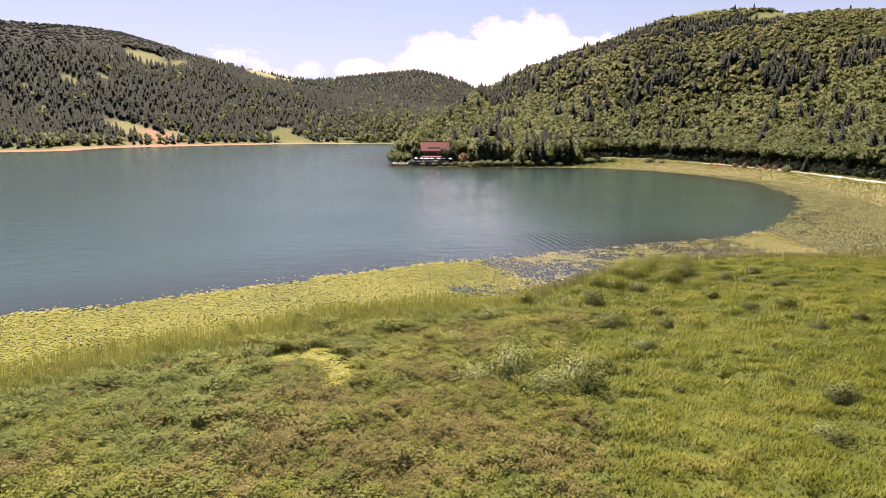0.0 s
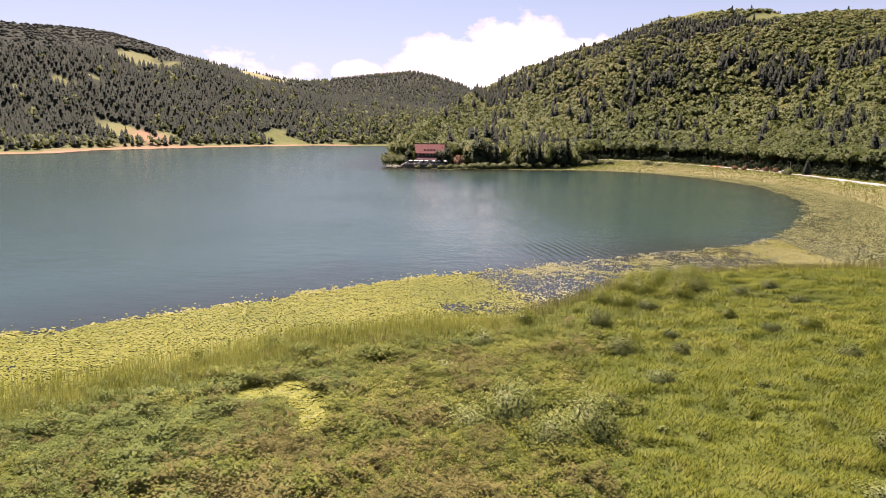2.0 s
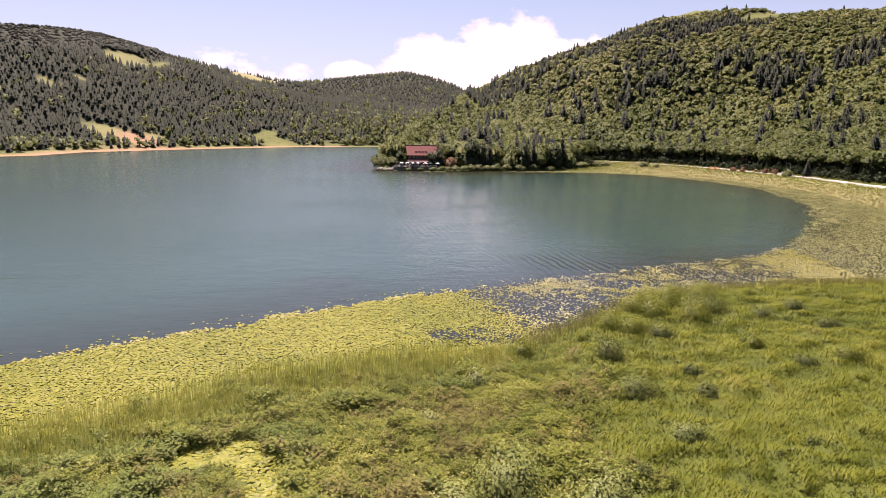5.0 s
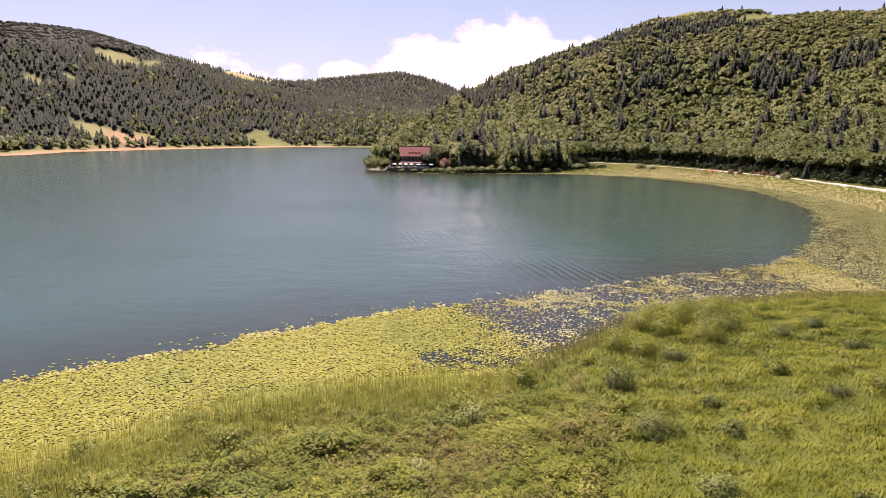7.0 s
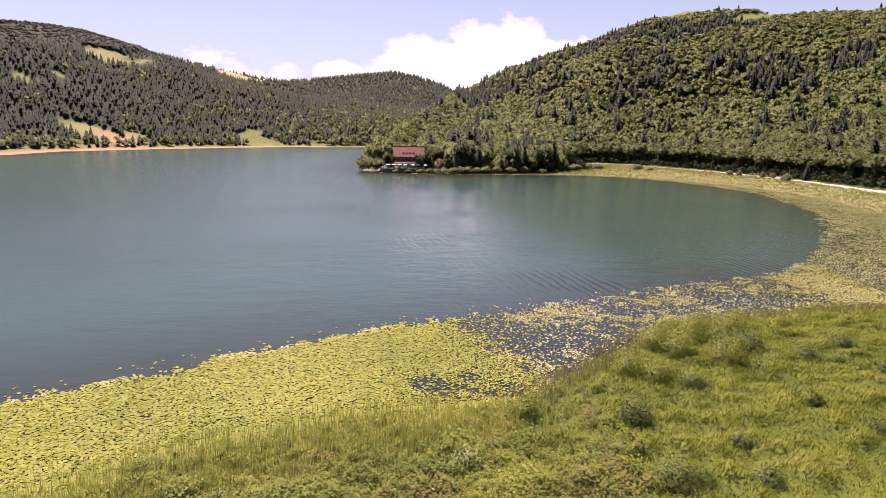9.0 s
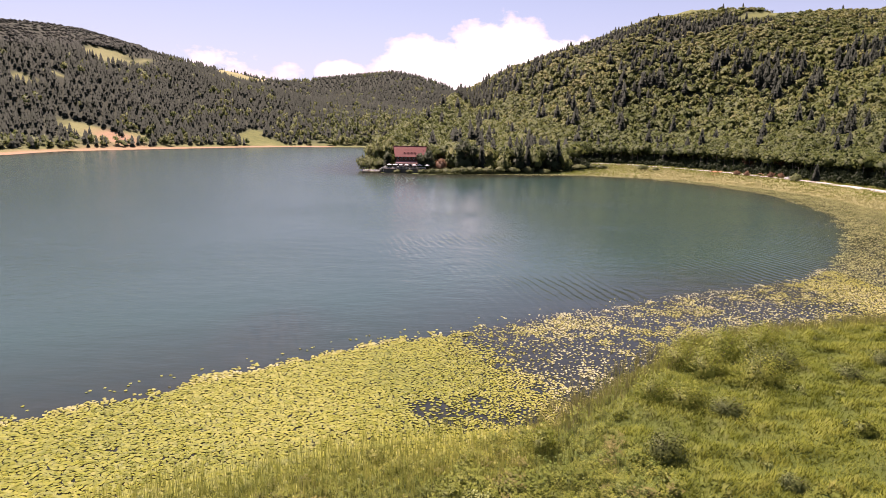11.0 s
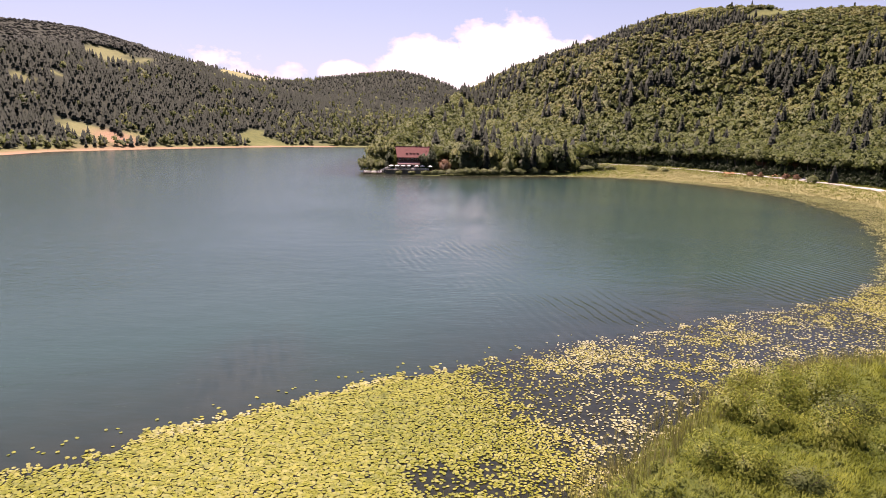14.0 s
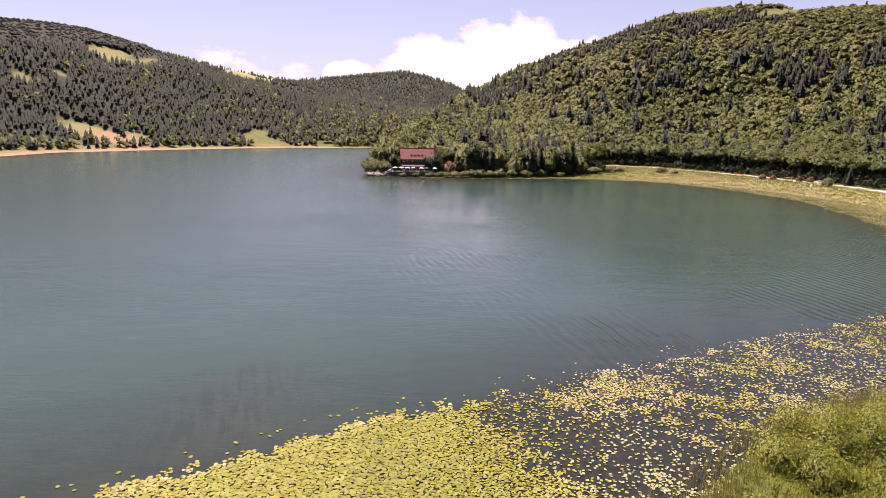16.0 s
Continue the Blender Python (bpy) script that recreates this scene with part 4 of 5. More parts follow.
# ---- road ----
MAT_ROAD = plain("sun_bleached_asphalt", (0.42, 0.39, 0.35), 0.9, 0.9, 0.18)
MAT_BARK = plain("bark", (0.16, 0.12, 0.085), 0.9, 5.0, 0.4, bump=0.6)


def make_road():
    pts = []
    for a, b in zip(ROAD[:-1], ROAD[1:]):
        n = max(2, int(math.dist(a, b) / 6))
        pts += [(a[0] + (b[0] - a[0]) * i / n, a[1] + (b[1] - a[1]) * i / n) for i in range(n)]
    pts.append(ROAD[-1])
    bm = bmesh.new()
    rows = []
    for i, (x, y) in enumerate(pts):
        p, q = pts[max(i - 3, 0)], pts[min(i + 3, len(pts) - 1)]
        d = Vector((q[0] - p[0], q[1] - p[1], 0)).normalized()
        s = Vector((d.y, -d.x, 0))
        z = max(ground_at(x + s.x * k, y + s.y * k) for k in (-3, 0, 3)) + 0.10
        c = Vector((x, y, z))
        rows.append([bm.verts.new(c + s * k + Vector((0, 0, h))) for k, h in ((-3.4, -0.7), (-3.0, 0.0), (0, 0.05), (3.0, 0.0), (3.4, -0.7))])
    for a, b in zip(rows[:-1], rows[1:]):
        for k in range(4):
            bm.faces.new((a[k], a[k + 1], b[k + 1], b[k]))
    me = bpy.data.meshes.new("road")
    bm.to_mesh(me)
    bm.free()
    me.materials.append(MAT_ROAD)
    tagged(new("road", me), "pale sun-bleached road along the foot of the hill", "road", kind="structure")


make_road()


# ---- single trees ----
def crown_of(r, w, h, z0, lobes=7, leaf=170, size=0.9):
    """Crown in metres: jagged clumps with loose sprays of leaves over them."""
    tiers = max(1, int(round(h / (w * 1.05))))
    heaps = []
    for k in range(tiers):
        v, f = broadleaf(r, lobes, 1, 360, 0.07)
        c, a = (1 - 0.22 * k), r.rand() * 6.28
        off = np.array([math.cos(a), math.sin(a), 0.0]) * w * 0.08 * (tiers > 1)
        heaps.append((v * np.array([w * c, w * c, h / tiers * (1.0 if tiers == 1 else 1.3)]) + off + np.array([0, 0, z0 + h * k / tiers * 0.86]), f))
    v, f = join(heaps)
    lv, lf = leaves(r, leaf * 2, 1.0)
    centre = lv.reshape(-1, 4, 3).mean(1, keepdims=True)
    off = lv.reshape(-1, 4, 3) - centre
    lv = (centre * np.array([w, w, h]) * (0.75 + 0.3 * r.rand(len(centre), 1, 1)) + off * size * 0.6 + np.array([0, 0, z0 + h * 0.06])).reshape(-1, 3)
    return join([(v, f), (lv, lf)])


def broad_tree(x, y, h, w, mat, label, seed, tint=0.5, low=0.22, group="", name="tree"):
    r = np.random.RandomState(seed)
    t = thing(name, x, y, ground_at(x, y) - 0.1, label, "tree", group, r.rand() * 360)
    bm = bmesh.new()
    tube(bm, (0, 0, 0), (0.1, 0, h * 0.55), h * 0.028, h * 0.012)
    for k in range(4):
        a = k * 1.6 + r.rand()
        tube(bm, (0.05, 0, h * (0.25 + 0.07 * k)), (math.cos(a) * w * 0.3, math.sin(a) * w * 0.3, h * (0.45 + 0.08 * k)), h * 0.011, h * 0.004, 6)
    part("trunk", bm, MAT_BARK, t, "grey-brown forked trunk")
    vf = crown_of(r, w, h * (1 - low), h * low, leaf=int(110 + 5 * w * 2), size=0.07 * w + 0.35)
    link_np("crown", vf, mat, t, np.clip(tint + 0.25 * (r.rand(len(vf[0])) - 0.5), 0, 1))
    return t


def fir_tree(x, y, h, w, label, seed, tint=0.35, group=""):
    r = np.random.RandomState(seed)
    t = thing("fir_tree", x, y, ground_at(x, y) - 0.1, label, "tree", group, r.rand() * 360)
    bm = bmesh.new()
    tube(bm, (0, 0, 0), (0, 0, h * 0.8), h * 0.02, h * 0.006)
    part("trunk", bm, MAT_BARK, t)
    v, f = spruce(r, 9, 8, 160)
    link_np("crown", (v * np.array([w / 0.45, w / 0.45, h]), f), MAT_FIR, t, np.clip(tint + 0.3 * r.rand(len(v)), 0, 1))
    return t


MAT_WILLOW = leafy("willow_foliage", [(0.0, (0.08, 0.104, 0.04)), (0.5, (0.184, 0.208, 0.08)), (1.0, (0.304, 0.312, 0.136))], 0.05)
MAT_RUSSET = leafy("russet_foliage", [(0.0, (0.10, 0.05, 0.03)), (0.5, (0.20, 0.10, 0.055)), (1.0, (0.30, 0.17, 0.09))], 0.05)
G_LODGE = "trees round the lodge"
for i, (x, y, h, w, m, lab) in enumerate([
        (-47, 402, 8, 7, MAT_BEECH, "low green tree between landing and lodge"),
        (-53, 405, 9, 8, MAT_BEECH, "broad green tree over the landing"),
        (-43.5, 408, 16, 8, MAT_BEECH, "tall green tree against the lodge gable"),
        (-57, 407, 9, 7, MAT_BEECH, "low green tree leaning over the water by the landing"),
        (-54, 412, 15, 9, MAT_BEECH, "broad green tree beside the landing"),
        (-48.5, 408, 17, 8, MAT_BEECH, "tall green tree beside the lodge terrace"),
        (-50, 420, 20, 10, MAT_BEECH, "tall green tree behind the landing"),
        (-44, 416, 18, 9, MAT_BEECH, "tall green tree against the lodge gable"),
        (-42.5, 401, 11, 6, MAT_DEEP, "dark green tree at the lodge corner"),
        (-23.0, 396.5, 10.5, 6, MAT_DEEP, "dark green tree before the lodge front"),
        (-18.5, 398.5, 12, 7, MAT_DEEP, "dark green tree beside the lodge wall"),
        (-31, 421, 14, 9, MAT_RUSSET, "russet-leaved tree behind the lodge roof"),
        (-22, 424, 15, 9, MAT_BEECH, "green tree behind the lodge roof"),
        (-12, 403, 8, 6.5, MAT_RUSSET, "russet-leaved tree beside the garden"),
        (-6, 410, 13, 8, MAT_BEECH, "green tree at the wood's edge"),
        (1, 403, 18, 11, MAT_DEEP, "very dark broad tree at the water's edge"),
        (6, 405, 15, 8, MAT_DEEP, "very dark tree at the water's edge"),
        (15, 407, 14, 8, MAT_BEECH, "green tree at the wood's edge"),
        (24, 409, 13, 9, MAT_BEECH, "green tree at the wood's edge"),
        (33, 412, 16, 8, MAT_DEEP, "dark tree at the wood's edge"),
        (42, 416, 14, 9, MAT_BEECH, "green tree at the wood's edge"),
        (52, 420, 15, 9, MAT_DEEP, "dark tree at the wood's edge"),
        (61, 424, 12, 9, MAT_BEECH, "green tree at the wood's edge")]):
    broad_tree(x, y, h, w, m, lab, 100 + i, 0.3 + 0.4 * ((i * 37) % 10) / 10, 0.03, G_LODGE)
for i, (x, y, h, w) in enumerate([(11, 406, 19, 6), (38, 414, 18, 6), (57, 425, 20, 7), (-46, 422, 18, 6)]):
    fir_tree(x, y, h, w, "dark pointed fir at the edge of the wood", 150 + i, 0.3, G_LODGE)
for i, (x, y, h, w) in enumerate([(-13, 389.5, 2.8, 5), (-8.5, 390, 3.6, 6), (-4, 391, 3.8, 6), (0, 393, 4.2, 6.5), (5, 395, 4.4, 6.5), (10, 397, 3.8, 6), (15, 399, 4.4, 7), (21, 401, 4.2, 7), (29, 404, 4, 7), (38, 409, 4, 7),
                                  (-36, 391.6, 2.2, 4), (-29, 391.6, 2.0, 4), (-22, 390.5, 2.6, 4.5), (-17, 390, 3.0, 5),
                                  (48, 411, 3.0, 6), (70, 430, 4.5, 9), (80, 440, 3.8, 8), (88, 446, 3.6, 8), (112, 442, 3.6, 8), (119, 438, 2.6, 5)]):
    broad_tree(x, y, h, w, MAT_WILLOW, "low grey-green willow on the bank", 200 + i, 0.6, 0.05, "willows on the bank", "willow")
# beside the road
fir_tree(176, 362, 9.5, 4.5, "slender pale green conifer beside the road", 170, 0.95)
broad_tree(166, 362, 4.6, 5.5, MAT_WILLOW, "round grey-green bush on the road verge", 171, 0.4, 0.05, "", "bush")
for i, (x, y, h, w) in enumerate([(153, 400, 3.2, 3.6), (157, 397, 3.4, 3.2), (166, 388, 3.8, 4.0), (170, 385, 3.4, 3.4)]):
    broad_tree(x, y, h, w, MAT_RUSSET, "red-brown bush on the road verge", 180 + i, 0.35, 0.05, "red-brown bushes by the road", "bush")
for i, (x, y, h, w) in enumerate([(176, 440, 9, 6), (186, 420, 10, 7)]):
    broad_tree(x, y, h, w, MAT_RUSSET, "thin russet tree above the road", 190 + i, 0.6, 0.2)


# ---- lodge ----
MAT_ROOF = plain("red_roof_sheet", (0.26, 0.085, 0.07), 0.7, 3.0, 0.22, 0.0, 0.2)
MAT_ROOF2 = plain("faded_red_roof_sheet", (0.26, 0.14, 0.13), 0.7, 3.0, 0.2, 0.0, 0.2)
MAT_TIMBER = plain("dark_stained_timber", (0.12, 0.055, 0.035), 0.7, 4.0, 0.35)
MAT_STONE = plain("grey_rubble_stone", (0.11, 0.105, 0.08), 0.9, 1.4, 0.3, bump=0.5)
MAT_WHITE = plain("white_paint", (0.8, 0.79, 0.76), 0.5, 5.0, 0.06)
MAT_CANVAS = plain("white_canvas", (0.82, 0.80, 0.76), 0.8, 5.0, 0.08)
MAT_DECK = plain("weathered_planks", (0.15, 0.125, 0.10), 0.85, 2.5, 0.3)


def glass_material():
    n = Nodes("window_glass")
    return n.surface((0.03, 0.035, 0.04), 0.08, None, 0.0, 0.6)


MAT_GLASS = glass_material()


def window(parent, x, y, z, w, h):
    """A framed window whose front looks towards -y."""
    bm = bmesh.new()
    for a, b, c, d in ((-w / 2, w / 2, h / 2 - 0.1, h / 2), (-w / 2, w / 2, -h / 2, -h / 2 + 0.1), (-w / 2, -w / 2 + 0.1, -h / 2 + 0.1, h / 2 - 0.1),
                       (w / 2 - 0.1, w / 2, -h / 2 + 0.1, h / 2 - 0.1), (-0.04, 0.04, -h / 2 + 0.1, h / 2 - 0.1)):
        box(bm, x + a, x + b, y - 0.1, y + 0.05, z + c, z + d)
    fr = part("window", bm, MAT_WHITE, parent, "white-framed window")
    bm = bmesh.new()
    box(bm, x - w / 2 + 0.1, x + w / 2 - 0.1, y - 0.03, y + 0.02, z - h / 2 + 0.1, z + h / 2 - 0.1)
    part("pane", bm, MAT_GLASS, fr, "dark glass pane")


def make_lodge():
    # local frame: x along the front, -y to the lake
    t = thing("lodge", -29.8, 404, 2.4, "red-roofed timber lodge of two storeys with four dormers", "house", "", 4)
    t.scale = (0.86, 0.9, 0.97)
    bm = bmesh.new()
    box(bm, -9.5, 9.5, -5.0, 5.5, -1.5, 3.4)
    part("ground_storey", bm, MAT_STONE, t, "rubble stone ground storey")
    bm = bmesh.new()
    box(bm, -9.2, 9.2, -4.6, 5.2, 3.4, 7.2)
    for sx in (-9.2, 9.0):
        v = [bm.verts.new(p) for p in ((sx, -4.6, 7.2), (sx, 5.2, 7.2), (sx, 0.3, 11.9), (sx + 0.2, -4.6, 7.2), (sx + 0.2, 5.2, 7.2), (sx + 0.2, 0.3, 11.9))]
        for q in ((0, 1, 2), (5, 4, 3), (0, 3, 4, 1), (1, 4, 5, 2), (2, 5, 3, 0)):
            bm.faces.new([v[k] for k in q])
    part("upper_storey", bm, MAT_TIMBER, t, "dark timber upper storey")
    # main roof with the ridge running out over the gables
    bm = bmesh.new()
    slab(bm, [(-9.6, -6.2, 6.6), (9.6, -6.2, 6.6), (11.0, 0.3, 12.5), (-11.0, 0.3, 12.5)], 0.25)
    slab(bm, [(11.0, 0.3, 12.5), (9.6, 6.6, 6.6), (-9.6, 6.6, 6.6), (-11.0, 0.3, 12.5)], 0.25)
    roof = part("roof", bm, MAT_ROOF, t, "steep red sheet roof")
    bm = bmesh.new()
    box(bm, -11.0, 11.0, 0.15, 0.45, 12.45, 12.65)
    part("ridge_cap", bm, MAT_ROOF, roof)
    for k in range(23):
        bm = bmesh.new()
        u = -9.4 + k * 0.855
        w = u * 1.145
        slab(bm, [(u - 0.04, -6.18, 6.66), (u + 0.04, -6.18, 6.66), (w + 0.04, 0.25, 12.54), (w - 0.04, 0.25, 12.54)], 0.06)
        part("roof_seam", bm, MAT_ROOF, roof)
    for cx in (5.4, 7.4):
        bm = bmesh.new()
        box(bm, cx - 3.0, cx - 2.2, 0.9, 1.7, 10.8, 13.6, 0.05)
        part("chimney", bm, MAT_STONE, roof, "short stone chimney")
    for k in range(4):
        x = -3.4 + k * 2.25
        bm = bmesh.new()
        box(bm, x - 0.5, x + 0.5, -3.9, -2.0, 8.45, 8.85)
        d = part("dormer", bm, MAT_TIMBER, t, "small timber dormer with a red hood")
        bm = bmesh.new()
        slab(bm, [(x - 0.75, -4.1, 8.75), (x, -4.1, 9.3), (x, -1.9, 9.3), (x - 0.75, -1.9, 8.75)], 0.1)
        slab(bm, [(x, -4.1, 9.3), (x + 0.75, -4.1, 8.75), (x + 0.75, -1.9, 8.75), (x, -1.9, 9.3)], 0.1)
        part("hood", bm, MAT_ROOF, d, "red dormer hood")
        bm = bmesh.new()
        box(bm, x - 0.3, x + 0.3, -3.95, -3.88, 8.5, 8.8)
        part("pane", bm, MAT_GLASS, d, "dark dormer pane")
    # balcony and canopy along the front
    bm = bmesh.new()
    slab(bm, [(-9.0, -9.3, 3.0), (5.0, -9.3, 3.0), (5.0, -4.9, 4.3), (-9.0, -4.9, 4.3)], 0.18)
    part("canopy", bm, MAT_ROOF2, t, "faded pinkish canopy over the terrace")
    for k in range(6):
        bm = bmesh.new()
        x = -8.8 + k * 2.72
        tube(bm, (x, -9.0, 0), (x, -9.0, 2.95), 0.11)
        part("post", bm, MAT_TIMBER, t)
    bm = bmesh.new()
    box(bm, -9.2, 9.2, -5.6, -4.7, 4.3, 4.5)
    for k in range(20):
        x = -9.1 + k * 0.955
        box(bm, x - 0.04, x + 0.04, -5.58, -5.5, 4.5, 5.4)
    box(bm, -9.2, 9.2, -5.62, -5.46, 5.4, 5.5)
    part("balcony", bm, MAT_TIMBER, t, "timber balcony with a slatted rail")
    for k in range(7):
        window(t, -7.8 + k * 2.6, -4.66, 5.7, 1.2, 1.3)
        window(t, -7.8 + k * 2.6, -5.06, 1.6, 1.6, 1.7)
    # lower wing at the garden end
    bm = bmesh.new()
    box(bm, 9.5, 14.5, -1.5, 6.0, -1.0, 5.6)
    part("wing", bm, MAT_TIMBER, t, "lower timber wing")
    bm = bmesh.new()
    slab(bm, [(8.8, -2.4, 10.6), (15.6, -2.4, 5.0), (15.6, 6.8, 5.0), (8.8, 6.8, 10.6)], 0.25)
    part("wing_roof", bm, MAT_TIMBER, t, "dark sloping wing roof")


make_lodge()


def make_terrace():
    t = thing("terrace", -30, 394.5, 0, "stone lakeside terrace with a white rail", "terrace")
    bm = bmesh.new()
    box(bm, -13.5, 10, -1.8, 4.6, -1.5, 2.15, 0.08)
    part("retaining_wall", bm, MAT_STONE, t, "mossy grey stone retaining wall")
    bm = bmesh.new()
    box(bm, -13.7, 10.2, -2.0, 4.6, 2.16, 2.32, 0.03)
    part("paving", bm, MAT_DECK, t, "pale paved terrace floor")
    for k in range(14):
        bm = bmesh.new()
        tube(bm, (-13.4 + k * 1.8, -1.8, 2.3), (-13.4 + k * 1.8, -1.8, 3.3), 0.06, None, 6)
        part("rail_post", bm, MAT_WHITE, t)
    for z in (2.8, 3.28):
        bm = bmesh.new()
        tube(bm, (-13.4, -1.8, z), (10.0, -1.8, z), 0.05, None, 6)
        part("rail", bm, MAT_WHITE, t)


make_terrace()


def parasol(x, y, z, seed):
    t = thing("parasol", x, y, z, "white canvas parasol standing on the lodge terrace", "parasol", "parasols on the terrace", seed * 23)
    bm = bmesh.new()
    tube(bm, (0, 0, 0), (0, 0, 2.5), 0.04)
    part("pole", bm, MAT_TIMBER, t)
    bm = bmesh.new()
    bmesh.ops.create_cone(bm, cap_ends=False, segments=8, radius1=1.45, radius2=0.05, depth=0.6, matrix=Matrix.Translation((0, 0, 2.35)))
    bmesh.ops.solidify(bm, geom=bm.faces[:], thickness=0.03)
    part("canopy", bm, MAT_CANVAS, t)
    bm = bmesh.new()
    tube(bm, (0, 0, 0), (0, 0, 0.12), 0.35, 0.3)
    part("base", bm, MAT_STONE, t)
    bm = bmesh.new()
    tube(bm, (0, 0, 2.6), (0, 0, 2.8), 0.06, 0.02, 6)
    part("finial", bm, MAT_WHITE, t)
    return t


first = parasol(-40.5, 394.2, 2.32, 1)
for k, (x, y) in enumerate([(-37.2, 394.6), (-34.0, 394.0), (-30.8, 394.5), (-26.6, 394.1), (-23.6, 394.6), (-19.5, 394.4)]):
    copy_thing(first, pose(x, y, 2.32, 0, 0, 17 * k))


def make_landing():
    t = thing("landing_stage", -50, 394, 0, "dark plank landing stage with white rails on the lake", "jetty")
    for k in range(16):
        bm = bmesh.new()
        box(bm, -5.4 + k * 0.66, -5.4 + k * 0.66 + 0.6, -2.4, 2.8, 0.62, 0.74)
        part("plank", bm, MAT_DECK, t)
    for x in (-5, -1.6, 1.8, 5):
        for y in (-2.2, 2.5):
            bm = bmesh.new()
            tube(bm, (x, y, -1.5), (x, y, 1.7), 0.12)
            part("pile", bm, MAT_TIMBER, t)
    for z in (1.2, 1.65):
        bm = bmesh.new()
        tube(bm, (-5, -2.2, z), (5, -2.2, z), 0.06, None, 6)
        part("rail", bm, MAT_WHITE, t, "white rail")
    s = thing("steps", -44.4, 394.6, 0.5, "white-railed stone steps from the terrace to the landing", "stairs")
    for k in range(12):
        bm = bmesh.new()
        box(bm, -1.8 + k * 0.3, -1.5 + k * 0.3, -1.4, 1.0, -0.5, 0.35 + k * 0.17)
        part("step", bm, MAT_STONE, s)
    for y in (-1.45, 1.05):
        bm = bmesh.new()
        tube(bm, (-1.8, y, 1.3), (1.8, y, 3.3), 0.09, None, 6)
        for k in range(5):
            tube(bm, (-1.6 + 0.8 * k, y, 0.2), (-1.6 + 0.8 * k, y, 1.4 + 0.44 * k), 0.05, None, 6)
        part("handrail", bm, MAT_WHITE, s, "white handrail")


make_landing()


def garden_table(x, y, yaw):
    t = thing("garden_table", x, y, ground_at(x, y), "white garden table with benches on the lakeside lawn", "table", "garden tables", yaw)
    for a, b, z, th in ((-0.4, 0.4, 0.72, 0.06), (-1.0, -0.65, 0.42, 0.05), (0.65, 1.0, 0.42, 0.05)):
        bm = bmesh.new()
        box(bm, -0.95, 0.95, a, b, z, z + th, 0.01)
        part("tabletop" if abs(a + b) < 0.1 else "bench_seat", bm, MAT_WHITE, t)
    for sx in (-0.7, 0.7):
        bm = bmesh.new()
        box(bm, sx - 0.05, sx + 0.05, -0.95, 0.95, 0.32, 0.42)
        for a in (-0.8, 0.8):
            box(bm, sx - 0.05, sx + 0.05, a - 0.05, a + 0.05, 0, 0.4)
        box(bm, sx - 0.05, sx + 0.05, -0.06, 0.06, 0.4, 0.72)
        part("trestle", bm, MAT_WHITE, t)
    return t


first = garden_table(-13.5, 398, 10)
for k, (x, y) in enumerate([(-10.5, 396), (-9, 401), (-6, 398.5), (-4, 401)]):
    copy_thing(first, pose(x, y, ground_at(x, y), 0, 0, 31 * k))


# ---- by the road ----
MAT_CAR = plain("white_car_paint", (0.75, 0.75, 0.74), 0.25, 3.0, 0.04)
MAT_TYRE = plain("tyre_rubber", (0.03, 0.03, 0.03), 0.8, 8.0, 0.2)
MAT_RIM = plain("alloy", (0.5, 0.5, 0.52), 0.3, 8.0, 0.1, 0.9)
MAT_LAMP = plain("lamp_lens", (0.7, 0.65, 0.6), 0.15, 8.0, 0.1)
MAT_RED = plain("red_lens", (0.4, 0.02, 0.02), 0.2, 8.0, 0.1)


